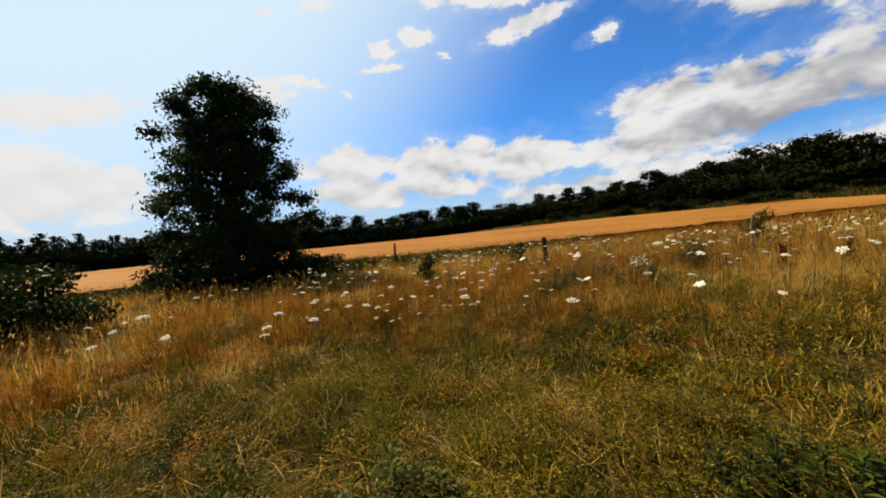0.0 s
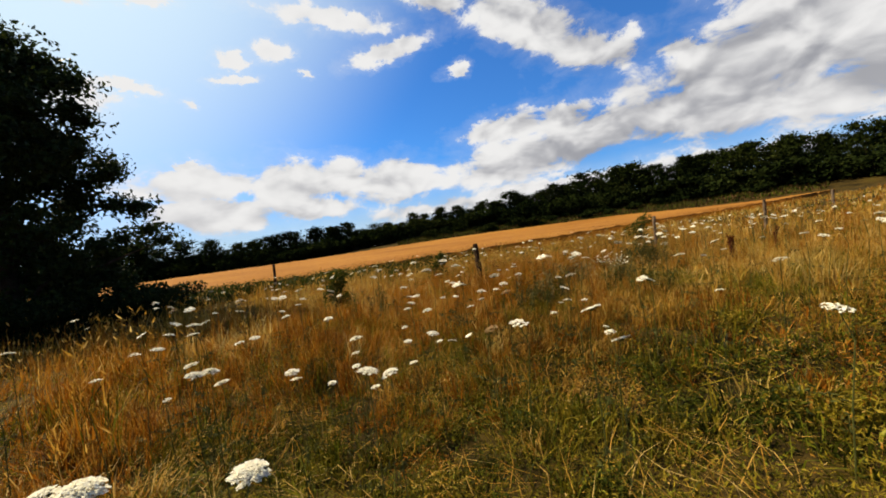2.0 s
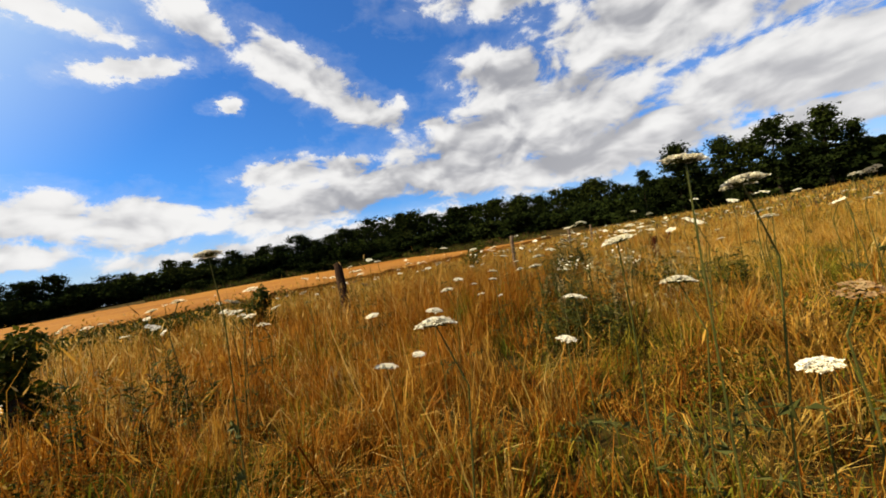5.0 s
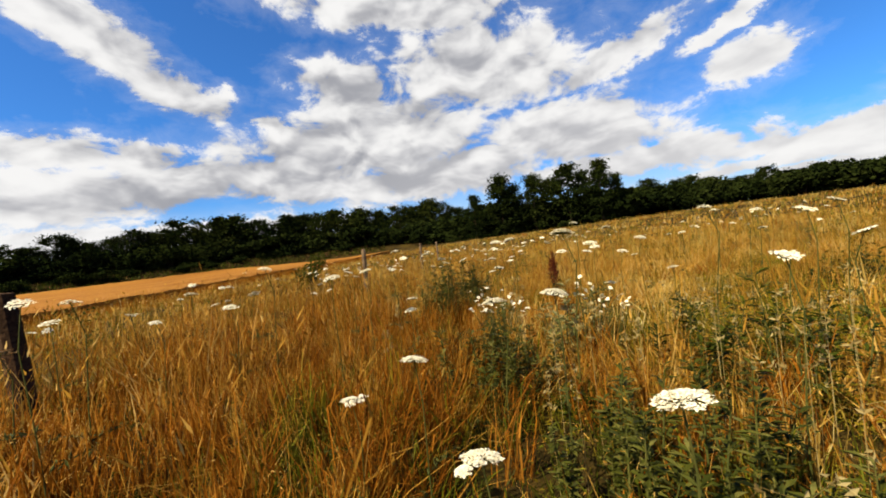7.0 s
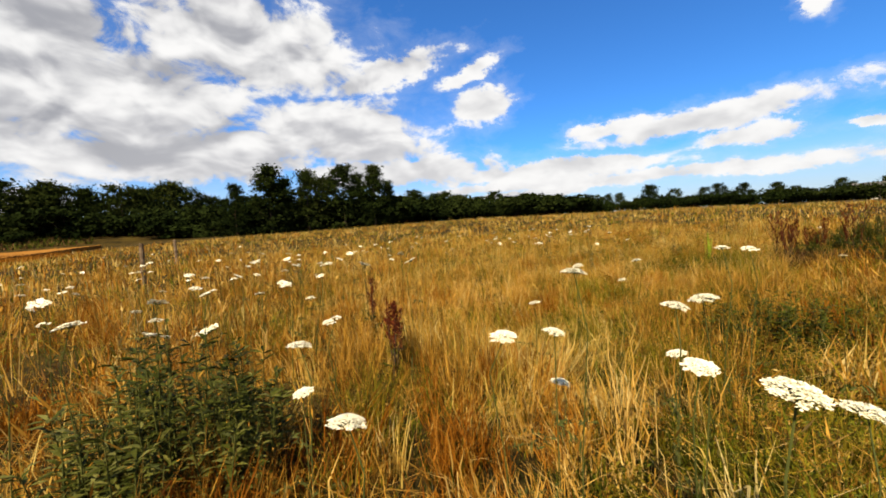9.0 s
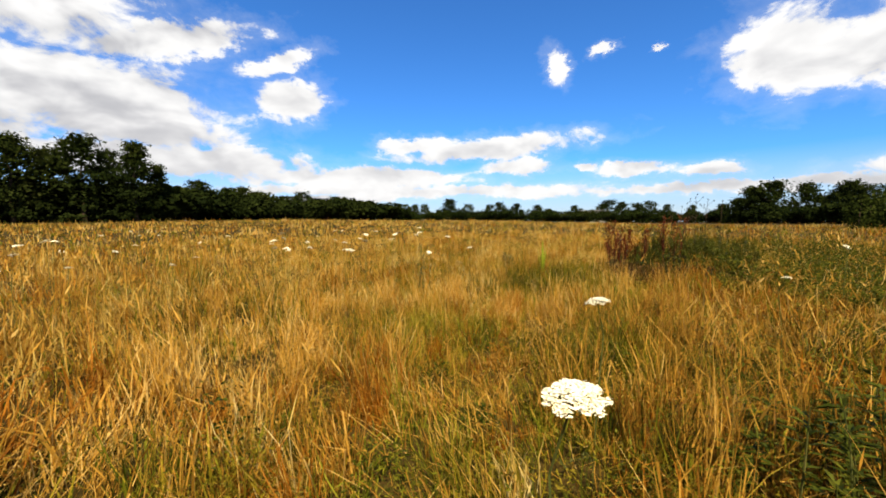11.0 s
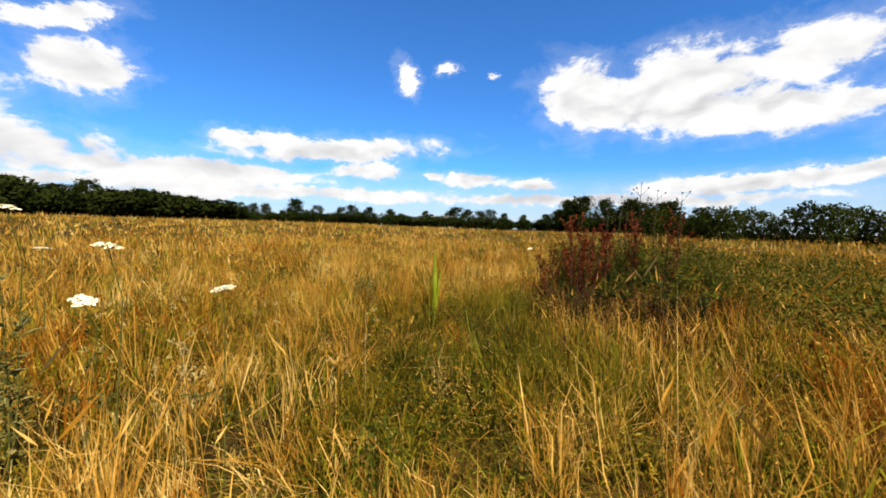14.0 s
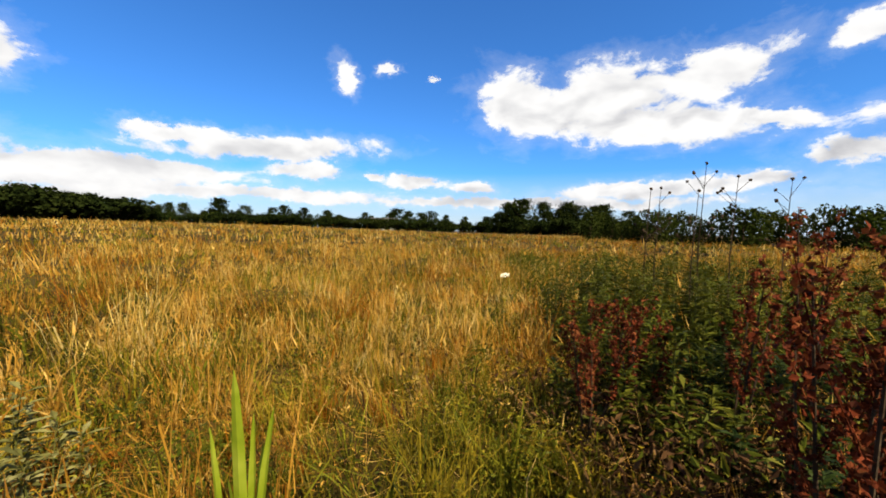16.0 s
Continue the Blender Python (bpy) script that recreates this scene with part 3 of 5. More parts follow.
# tussocks beside the line of the walk, single blades further off: near, far, per square metre, blades each, blade width, height
for near, far, density, each, width, height, segs in ((0.0, 1.7, 100, 42, 0.0034, 0.40, 2), (1.7, 4.2, 56, 32, 0.0052, 0.45, 2), (4.2, 9.0, 26, 20, 0.0090, 0.46, 1), (9.0, 20.0, 7, 11, 0.019, 0.50, 1), (20.0, 60.0, 1.6, 7, 0.052, 0.48, 1)):
    tx, ty = scatter(density, near, far)
    if near < 1:
        # gaps between the tufts, where the ground's near-black colour deepens the shade
        stays = rng.uniform(size=len(tx)) < np.clip(0.60 + 1.1 * patchy(tx, ty, 0.8, 61), 0.24, 1)
        tx, ty = tx[stays], ty[stays]
    elif near < 9:
        stays = rng.uniform(size=len(tx)) < np.clip(0.80 + 0.9 * patchy(tx, ty, 1.1 if near < 4 else 1.9, 63), 0.12, 1)
        tx, ty = tx[stays], ty[stays]
    beside = smooth01((1.9 - off_track(tx, ty)) / 1.3)
    early = np.exp(-((tx - 0.4) ** 2 + (ty - 1.2) ** 2) / 36)
    tk = sort_of(tx, ty, 0.55 + 0.30 * beside + 0.5 * np.maximum(early, beside * smooth01((1.6 - ty) / 1.5)))
    tall = tallness(tx, ty) * rng.uniform(0.45, 1.35, len(tx))
    blown = 2.2 + 2.6 * patchy(tx, ty, 2.8, 51) + rng.normal(0, 0.5, len(tx))      # the way in which the dry grass has been laid
    laid = np.clip(0.50 + 1.0 * patchy(tx, ty, 1.3, 52), 0.04, 1.8)
    for k, (name, mat, label, size, lean) in enumerate(SORTS):
        q = np.repeat(np.flatnonzero(tk == k), each)
        n = len(q)
        a, d = rng.uniform(0, 2 * math.pi, n), np.abs(rng.normal(0, 0.050 + 0.02 * near + (0.03 if k < 2 else 0), n))
        start = np.exp(-((tx[q] - 1.2) ** 2 + (ty[q] - 1.2) ** 2) / 18)
        h = height * size * tall[q] * rng.uniform(0.3, 1.2, n) * (1 - 0.30 * start)
        way = np.where(rng.uniform(size=n) < (0.25 if k < 2 else 0.7), blown[q], a)
        bent = lean * (0.35 + laid[q]) * (1 + 0.5 * start)
        blades(name, mat, tx[q] + d * np.cos(a), ty[q] + d * np.sin(a), h, 1.15 * width * np.exp(np.clip(rng.normal(0, 0.42, n), -0.9, 0.75)) * (1.2 if k == 0 else 1.0) * (1 + 0.35 * start), bent, WIND, label, segs=segs, towards=way)
    # low green growth between the tussocks
    x, y = scatter(density * each * (0.17 if near < 1 else 0.08), near, far)
    if near < 4:
        stays = rng.uniform(size=len(x)) < np.clip(0.55 + 1.2 * patchy(x, y, 0.8, 61), 0.22, 1)
        x, y = x[stays], y[stays]
    n = len(x)
    blades("low_grass", "green", x, y, height * 0.5 * rng.uniform(0.4, 1.2, n), width * rng.uniform(0.8, 1.7, n), np.full(n, 1.0), WIND, "short dark green grass under the dry stalks", segs=segs)

# upright tufts of tall bleached stalks beside the later part of the walk
tx, ty = rng.uniform(7.4, 11.8, 200), rng.uniform(-4.5, 5.2, 200)
td = off_track(tx, ty)
keep = (td > 0.42) & (td < 2.2) & ((tx - 7.8) ** 2 + (ty + 4.4) ** 2 > 1.2)
q = np.repeat(np.flatnonzero(keep), 26)
n = len(q)
a, d = rng.uniform(0, 6.28, n), np.abs(rng.normal(0, 0.06, n))
blades("tall_tufts", "straw", tx[q] + d * np.cos(a), ty[q] + d * np.sin(a), rng.uniform(0.35, 0.66, n), 0.0042 * rng.uniform(0.6, 1.5, n), np.full(n, 0.42), WIND, "upright tufts of tall bleached grass", towards=a)

# broken straw lying across the tufts
for near, far, density, width in ((0.0, 2.0, 230, 0.0042), (2.0, 5.0, 80, 0.0052)):
    x, y = scatter(density, near, far)
    keep = rng.uniform(size=len(x)) < np.clip(0.50 + 0.9 * patchy(x, y, 1.3, 71), 0.05, 1) * (0.65 + 0.35 * smooth01((np.hypot(x - 1.0, y - 1.0) - 2.5) / 4))
    x, y = x[keep], y[keep]
    n = len(x)
    ob = blades("lodged_straw", "straw", x, y, rng.uniform(0.10, 0.28, n), np.full(n, width), np.full(n, 2.2), WIND, "pale broken straw lying on the meadow", towards=2.2 + 2.6 * patchy(x, y, 2.8, 51))
    ob.location.z = 0.10

# small leaves of clover, yarrow and vetch under the grass
for near, far, density, size in ((0.0, 2.0, 2900, 0.022), (2.0, 5.0, 620, 0.036), (5.0, 10.0, 70, 0.070)):
    x, y = scatter(density, near, far)
    lush = np.clip(greenness(x, y) * 1.5 - 0.35, 0.06, 1) * np.clip(0.58 + 1.1 * patchy(x, y, 0.8, 61), 0.07, 1)
    keep = rng.uniform(size=len(x)) < lush
    x, y = x[keep], y[keep]
    z = land(x, y) + 0.02 + 0.30 * rng.uniform(0, 1, len(x)) ** 1.3 * tallness(x, y)
    for part_of, mat, label in ((rng.uniform(size=len(x)) < 0.5, "green", "small green herb leaves under the meadow grass"), (None, "olive", "small yellow-green herb leaves under the meadow grass")):
        if part_of is not None:
            chosen = part_of
            q = chosen
        else:
            q = ~chosen
        g = Geo()
        leaf_cards(g, np.stack([x[q], y[q], z[q]], 1), size, flat=0.45, slim=0.36)
        tagged(new("herb_leaves", g.mesh("herb_leaves", mat)), label, "herbs", kind="stuff")

# low mounds of matted herbs, thickest where the walk begins
def mounds(near, far, density, leaves, leaf):
    x, y = scatter(density, near, far)
    keep = rng.uniform(size=len(x)) < np.clip(1.25 * np.exp(-((x - 1.5) ** 2 / 30 + (y - 1.5) ** 2 / 18)) + 0.35 * np.exp(-((x - 9.9) ** 2 / 3 + (y + 4.8) ** 2 / 3)) + 0.35 * (greenness(x, y) - 0.5), 0.02, 1) * np.where(patchy(x, y, 0.9, 62) < -0.3, 0.12, 1)
    x, y = x[keep], y[keep]
    n = len(x)
    wide, high, sort = rng.uniform(0.10, 0.34, n), rng.uniform(0.05, 0.24, n) + 0.22 * rng.uniform(size=n) ** 2, np.clip(0.46 + 0.42 * patchy(x, y, 1.5, 81) + rng.normal(0, 0.16, n), 0, 0.999)
    for lo, hi, mat, slim, label in ((0.0, 0.45, "olive", 0.30, "low mounds of matted yellow-olive herbs"), (0.45, 0.58, "shrub", 0.42, "low mounds of dark green herb leaves"), (0.58, 0.70, "green", 0.30, "low mounds of green grassy herbs"), (0.70, 0.88, "straw", 0.16, "low mounds of matted dry straw"), (0.88, 1.0, "rust", 0.20, "low mounds of matted brown grass")):
        q = np.repeat(np.flatnonzero((sort >= lo) & (sort < hi)), leaves)
        d = unit(len(q))
        d[:, 2] = np.abs(d[:, 2])
        d *= rng.uniform(0.55, 1.12, (len(q), 1))
        c = np.stack([x[q] + d[:, 0] * wide[q], y[q] + d[:, 1] * wide[q], land(x[q], y[q]) + d[:, 2] * high[q] + 0.01], 1)
        g = Geo()
        leaf_cards(g, c, leaf, flat=0.2, slim=slim)
        tagged(new("herb_mounds", g.mesh("herb_mounds", mat)), label, "herbs", kind="stuff")


mounds(0.0, 2.6, 16, 260, 0.031)
mounds(2.6, 7.0, 8, 120, 0.048)

# green verge of nettles and docks between the meadow and the crop
g = Geo()
vx = np.concatenate([rng.uniform(-9, 17, 520), rng.uniform(-3, 10, 420)])
vy = wheat_edge(vx) - 0.5 - np.abs(rng.normal(0, 2.8, 940))
for x, y in zip(vx, vy):
    w, h = rng.uniform(0.25, 0.70), rng.uniform(0.35, 0.85)
    c = unit(70) * rng.uniform(0.3, 1, (70, 1)) * np.array([w, w, h * 0.55]) + np.array([x, y, float(land(x, y)) + h * 0.5])
    leaf_cards(g, c, 0.11, flat=0.2, slim=0.45)
tagged(new("verge_weeds", g.mesh("verge_weeds", "shrub")), "green leafy weeds along the edge of the wheat", "weeds", kind="stuff")

# dry spikelets that catch the light
for near, far, density, size in ((0.3, 2.0, 220, 0.016), (2.0, 5.0, 60, 0.028), (5.0, 10.0, 16, 0.05)):
    x, y = scatter(density, near, far)
    z = land(x, y) + tallness(x, y) * rng.uniform(0.20, 0.58, len(x))
    g = Geo()
    leaf_cards(g, np.stack([x, y, z], 1), size, slim=0.34)
    tagged(new("grass_spikelets", g.mesh("grass_spikelets", "straw")), "small pale dry spikelets on the meadow grass", "grass", kind="stuff")

# taller flowering grass with seed heads
for near, far, density, width in ((0.5, 2.5, 34, 0.0022), (2.5, 7.0, 26, 0.0045), (7.0, 16.0, 8, 0.012)):
    x, y = scatter(density, near, far)
    keep = rng.uniform(size=len(x)) < (1.15 - greenness(x, y)) * smooth01((np.hypot(x, y - 1.5) - 2.8) / 3.5)
    x, y = x[keep], y[keep]
    n = len(x)
    h = 0.66 * tallness(x, y) * rng.uniform(0.75, 1.25, n)
    blades("seeding_grass", "straw", x, y, h, np.full(n, width), np.full(n, 0.30), WIND, "tall dry grass stalks in seed")
    heads = Geo()
    sway = rng.uniform(0, 6.28, n)
    top = np.stack([x + WIND[0] * h + 0.05 * np.cos(sway), y + WIND[1] * h + 0.05 * np.sin(sway), land(x, y) + h * 0.97], 1)
    lean_dir = np.stack([np.cos(sway), np.sin(sway), np.full(n, 1.3)], 1)
    lean_dir /= np.linalg.norm(lean_dir, axis=1, keepdims=True)
    across = np.cross(lean_dir, unit(n))
    across /= np.linalg.norm(across, axis=1, keepdims=True)
    ln, wd = rng.uniform(0.04, 0.09, (n, 1)), (width * 1.6 * rng.uniform(0.8, 1.4, (n, 1)))
    hv = np.stack([top - lean_dir * ln * 0.5, top + across * wd, top + lean_dir * ln, top - across * wd], 1)
    heads.add(hv, np.arange(n)[:, None] * 4 + np.array([[0, 1, 2, 3]]))
    tagged(new("grass_seed_heads", heads.mesh("grass_seed_heads", "straw")), "pale dry seed heads of meadow grass", "grass", kind="stuff")

# drooping oat-like panicles in loose groups
g = Geo()
for cx, cy, spread, count in ((5.0, 6.0, 0.36, 20), (6.3, 6.42, 0.30, 24), (5.6, 5.7, 0.4, 12), (11.2, -1.3, 0.4, 14), (10.4, -2.2, 0.5, 12)):
    for k in range(count):
        x, y = rng.normal(cx, spread), rng.normal(cy, spread)
        if off_track(np.array([x]), np.array([y]))[0] < 0.3:
            continue
        z, h, a = float(land(x, y)), rng.uniform(0.42, 0.70), rng.uniform(0, 6.28)
        droop = np.array([math.cos(a), math.sin(a), 0]) * rng.uniform(0.06, 0.14)
        top = np.array([x, y, z + h])
        bow = [top - np.array([0, 0, 0.10]), top, top + droop * 0.6 + np.array([0, 0, 0.01]), top + droop - np.array([0, 0, 0.05])]
        tube(g, [(x, y, z - 0.02), tuple(bow[0]), tuple(bow[1]), tuple(bow[2]), tuple(bow[3])], [0.0009, 0.0008, 0.0007, 0.0006, 0.0004], 3, False)
        beads = np.concatenate([b + rng.normal(0, 0.009, (7, 3)) - np.array([0, 0, 0.008]) for b in bow])
        leaf_cards(g, beads, 0.022, flat=0.0, slim=0.34)
tagged(new("panicle_grass", g.mesh("panicle_grass", "pale")), "tall grass with pale drooping oat-like panicles", "grass", kind="stuff")

# wheat stalks that stand up along the crop's edge
n = 42000
x = rng.uniform(-40, 80, n)
depth = rng.exponential(4.0, n)
y = wheat_edge(x) + depth
blades("wheat_stalks", "wheat", x, y, rng.uniform(0.62, 0.86, n), 0.022 + 0.0016 * np.abs(x), np.full(n, 0.18), (0.03, 0, 0), "ripe wheat stalks at the edge of the field", "wheat", segs=1)


# tall rusty grass that hides the foot of the crop
n = 18000
x = rng.uniform(3, 75, n)
y = wheat_edge(x) - rng.exponential(0.9, n)
blades("rusty_grass", "rust", x, y, rng.uniform(0.35, 0.72, n), 0.012 + 0.0014 * np.abs(x), np.full(n, 0.5), WIND, "tall rust-brown grass along the crop", segs=1)

# rough grass on the bank between the crop and the wood
n = 20000
bb, dd = radians(32) + radians(54) * rng.uniform(size=n), 120 + 32 * rng.uniform(size=n)
bx, by = 5 + dd * np.sin(bb), 3 + dd * np.cos(bb)
for q, mat, label in ((slice(0, 7000), "dead", "brown rough grass on the bank"), (slice(7000, n), "shrub", "dark green rough growth on the bank")):
    k = len(bx[q])
    blades("bank_grass", mat, bx[q], by[q], rng.uniform(0.4, 1.0, k), rng.uniform(0.25, 0.5, k), np.full(k, 0.5), (0, 0, 0), label, segs=1)

# ---- fence ----
def fence_post(x, y, top, w, lean, mat, label):
    root = tagged(new("fence_post"), label, "fence post", "posts of the meadow fence")
    z0 = float(land(x, y))
    h = top - z0
    g = Geo()
    r = np.random.default_rng(int(abs(x * 100)))
    sides, levels = 9, 9
    v = []
    for i in range(levels):
        k = i / (levels - 1)
        for j in range(sides):
            a = 2 * math.pi * j / sides
            rad = w / 2 * (1.06 - 0.12 * k) * (1 + 0.10 * math.sin(a * 2 + 1) + r.uniform(-0.05, 0.05))
            if i == levels - 1:
                rad *= 0.93
            v.append((rad * math.cos(a), rad * math.sin(a), -0.25 + (h + 0.25) * k + (r.uniform(-0.015, 0.015) if i == levels - 1 else 0)))
    f = [(i * sides + j, i * sides + (j + 1) % sides, (i + 1) * sides + (j + 1) % sides, (i + 1) * sides + j) for i in range(levels - 1) for j in range(sides)]
    g.add(v, f)
    top_ring = np.array(v[-sides:])
    inner = top_ring * np.array([0.55, 0.55, 1]) + np.array([0, 0, 0.008])
    g.add(np.concatenate([top_ring, inner]), [(j, (j + 1) % sides, sides + (j + 1) % sides, sides + j) for j in range(sides)])
    g.add(inner, [tuple(range(sides))])
    part("post_shaft", g, mat, root)
    for hh in (0.55, 0.85):
        if hh < h:
            st = Geo()
            tube(st, [(w * 0.48, -0.012, hh), (w * 0.56, -0.012, hh + 0.006), (w * 0.56, 0.012, hh + 0.006), (w * 0.48, 0.012, hh)], [0.0025] * 4, 5)
            part("staple", st, "wire", root, "rusty wire staple")
    root.matrix_world = pose(x, y, z0, lean[0], lean[1], r.uniform(0, 90))
    return root


POSTS = [(5.2, 20.6, 1.22, 0.13, (1, 2)), (7.42, 9.97, 1.12, 0.15, (-2, 1)), (14.05, 7.96, 1.17, 0.12, (3, 4)), (21.0, 6.13, 1.20, 0.12, (0, -3)), (29.0, 4.6, 1.2, 0.12, (2, 1))]
for px, py, top, w, lean in POSTS:
    dark = py > 9
    fence_post(px, py, top, w, lean, "dark_post" if dark else "post", "dark brown wooden fence post in dry grass" if dark else "bleached grey-brown wooden fence post in dry grass")


# ---- trees ----
def tree_parts(root, height, crown_w, crown_low, clumps, leaves, leaf, mat, seed, trunk_r, profile=(0.55, 1.0, 0.85, 0.45), lean=0.0, limbs=10, slim=0.6, ragged=0.25, lump=(0.12, 0.20), split_limbs=False, far=False):
    """Trunk, limbs and a crown of leaf clumps under root."""
    r = np.random.default_rng(seed)
    trunk = Geo()
    pts, rad = [], []
    for i in range(7):
        k = i / 6
        pts.append((lean * k * k + r.uniform(-0.02, 0.02) * height * k, r.uniform(-0.02, 0.02) * height * k, -0.15 + height * 0.88 * k))
        rad.append(trunk_r * (1.25 if i == 0 else 1) * (1 - 0.88 * k))
    tube(trunk, pts, rad, 8)
    centres, sizes = [], []
    for c in range(clumps):
        k = (c + r.uniform(0, 1)) / clumps
        z = crown_low + (height - crown_low) * k
        wide = np.interp(k, np.linspace(0, 1, len(profile)), profile) * crown_w / 2
        a, q = r.uniform(0, 2 * math.pi), math.sqrt(r.uniform(0.02, 1))
        rad_c = wide * q * (1 + r.uniform(-ragged, ragged))
        centres.append((rad_c * math.cos(a) + lean * k * k, rad_c * math.sin(a), z))
        sizes.append(crown_w * r.uniform(*lump))
    centres, sizes = np.array(centres), np.array(sizes)
    for c in range(0, clumps, max(1, clumps // limbs)):
        e = Vector(centres[c])
        st = min(max(e.z - 0.35 * math.hypot(e.x, e.y) - 0.1 * height, crown_low * 0.5), height * 0.8)
        b = Vector((0, 0, st))
        m = b.lerp(e, 0.5) + Vector((0, 0, 0.04 * height))
        branch = Geo() if split_limbs else trunk
        tube(branch, [b, m, e], [trunk_r * 0.38, trunk_r * 0.22, trunk_r * 0.07], 5)
        if split_limbs:
            part("limb", branch, "bark", root)
    part("trunk", trunk, "bark", root)
    crown = Geo()
    per = leaves // clumps
    for c in range(clumps):
        d = unit(per, r)
        pts = centres[c] + d * (sizes[c] * np.minimum(np.abs(r.normal(0, 0.60, (per, 1))), 1.08)) * np.array([1.15, 1.15, 0.75])
        leaf_cards(crown, pts, leaf, r, slim=slim, far=far)
    part("crown", crown, mat, root)
    return root


big = tagged(new("field_tree"), "dark full-leaved broad tree with foliage down to the grass", "tree")
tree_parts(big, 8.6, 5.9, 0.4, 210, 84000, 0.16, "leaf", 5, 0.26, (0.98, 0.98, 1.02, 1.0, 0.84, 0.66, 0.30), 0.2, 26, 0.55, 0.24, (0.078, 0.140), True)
big.matrix_world = pose(-2.35, 18.9, float(land(-2.35, 18.9)))


def make_shrub(root, height, width, leaves, leaf, mat, seed, slim=0.6, far=False):
    r = np.random.default_rng(seed)
    wood = Geo()
    clumps = []
    for k in range(11):
        a, q = k * 2.4 + r.uniform(-0.4, 0.4), r.uniform(0.08, 0.40) * width
        e = Vector((q * math.cos(a), q * math.sin(a), height * (0.22 + 0.62 * ((k * 0.382) % 1))))
        tube(wood, [(0.02 * k - 0.08, 0.03 * math.sin(k), -0.05), e * 0.5 + Vector((0, 0, 0.08 * height)), e], [0.02 * height, 0.012 * height, 0.004 * height], 5)
        clumps.append(e)
    part("branchwork", wood, "bark", root)
    crown = Geo()
    per = leaves // len(clumps)
    for e in clumps:
        d = unit(per, r)
        c = np.array(e) + d * r.uniform(0.3, 1.0, (per, 1)) ** 0.6 * np.array([0.26 * width, 0.26 * width, 0.24 * height])
        c[:, 2] = np.maximum(c[:, 2], 0.03)
        leaf_cards(crown, c, leaf, r, slim=slim, far=far)
    part("foliage", crown, mat, root)
    return root


def shrub_at(name, x, y, height, width, leaves, leaf, mat, seed, label, category="shrub", group=""):
    ob = make_shrub(tagged(new(name), label, category, group), height, width, leaves, leaf, mat, seed)
    ob.matrix_world = pose(x, y, float(land(x, y)))
    return ob


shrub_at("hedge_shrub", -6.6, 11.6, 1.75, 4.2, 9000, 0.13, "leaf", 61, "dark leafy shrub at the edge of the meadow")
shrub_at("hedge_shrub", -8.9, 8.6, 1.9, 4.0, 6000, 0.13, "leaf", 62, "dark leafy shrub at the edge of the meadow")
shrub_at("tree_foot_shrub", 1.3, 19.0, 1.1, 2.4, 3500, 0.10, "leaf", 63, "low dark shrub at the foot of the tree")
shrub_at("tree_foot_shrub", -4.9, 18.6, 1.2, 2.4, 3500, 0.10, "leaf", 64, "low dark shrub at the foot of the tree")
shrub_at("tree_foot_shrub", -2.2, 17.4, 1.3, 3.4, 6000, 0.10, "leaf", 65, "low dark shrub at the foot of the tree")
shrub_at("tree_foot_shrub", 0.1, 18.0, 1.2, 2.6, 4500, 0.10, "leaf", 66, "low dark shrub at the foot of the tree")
for k, (sx, sy, sh, sw) in enumerate([(7.9, 12.3, 0.95, 0.6), (3.87, 11.26, 1.0, 0.6), (6.5, 17.6, 0.75, 1.5), (4.0, 20.5, 0.8, 2.2), (18.3, 10.2, 1.35, 1.1), (2.6, 21.5, 0.9, 2.6), (9.4, 16.5, 0.5, 1.4)]):
    shrub_at("fence_shrub", sx, sy, sh, sw, 1300, 0.075, "shrub", 70 + k, "small green sapling shrub beside the fence", group="shrubs along the fence")


# woodland: a few trees built once, then set out in stands
def model_tree(name, label, *a, **kw):
    root = tagged(new(name), label, "tree")
    tree_parts(root, *a, **kw)
    return root


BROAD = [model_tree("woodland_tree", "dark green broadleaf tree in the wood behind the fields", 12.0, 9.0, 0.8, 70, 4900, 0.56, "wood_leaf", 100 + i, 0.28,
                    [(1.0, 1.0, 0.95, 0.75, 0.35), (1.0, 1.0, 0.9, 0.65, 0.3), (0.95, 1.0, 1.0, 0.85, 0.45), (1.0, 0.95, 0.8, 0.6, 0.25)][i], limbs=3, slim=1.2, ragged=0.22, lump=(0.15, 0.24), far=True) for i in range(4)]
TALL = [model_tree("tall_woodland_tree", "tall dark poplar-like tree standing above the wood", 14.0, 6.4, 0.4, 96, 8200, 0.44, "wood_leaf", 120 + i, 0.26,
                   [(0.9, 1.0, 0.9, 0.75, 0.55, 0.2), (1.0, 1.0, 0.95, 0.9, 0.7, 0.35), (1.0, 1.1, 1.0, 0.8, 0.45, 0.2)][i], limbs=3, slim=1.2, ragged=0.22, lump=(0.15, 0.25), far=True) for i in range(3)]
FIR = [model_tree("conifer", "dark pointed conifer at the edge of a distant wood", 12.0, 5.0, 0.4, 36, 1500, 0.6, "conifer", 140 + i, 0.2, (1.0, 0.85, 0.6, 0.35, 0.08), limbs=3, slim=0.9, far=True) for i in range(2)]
BUSH = []
for i in range(3):
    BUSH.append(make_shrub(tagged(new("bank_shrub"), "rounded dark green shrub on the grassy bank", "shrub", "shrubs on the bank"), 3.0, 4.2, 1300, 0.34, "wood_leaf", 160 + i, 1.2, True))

used = set()


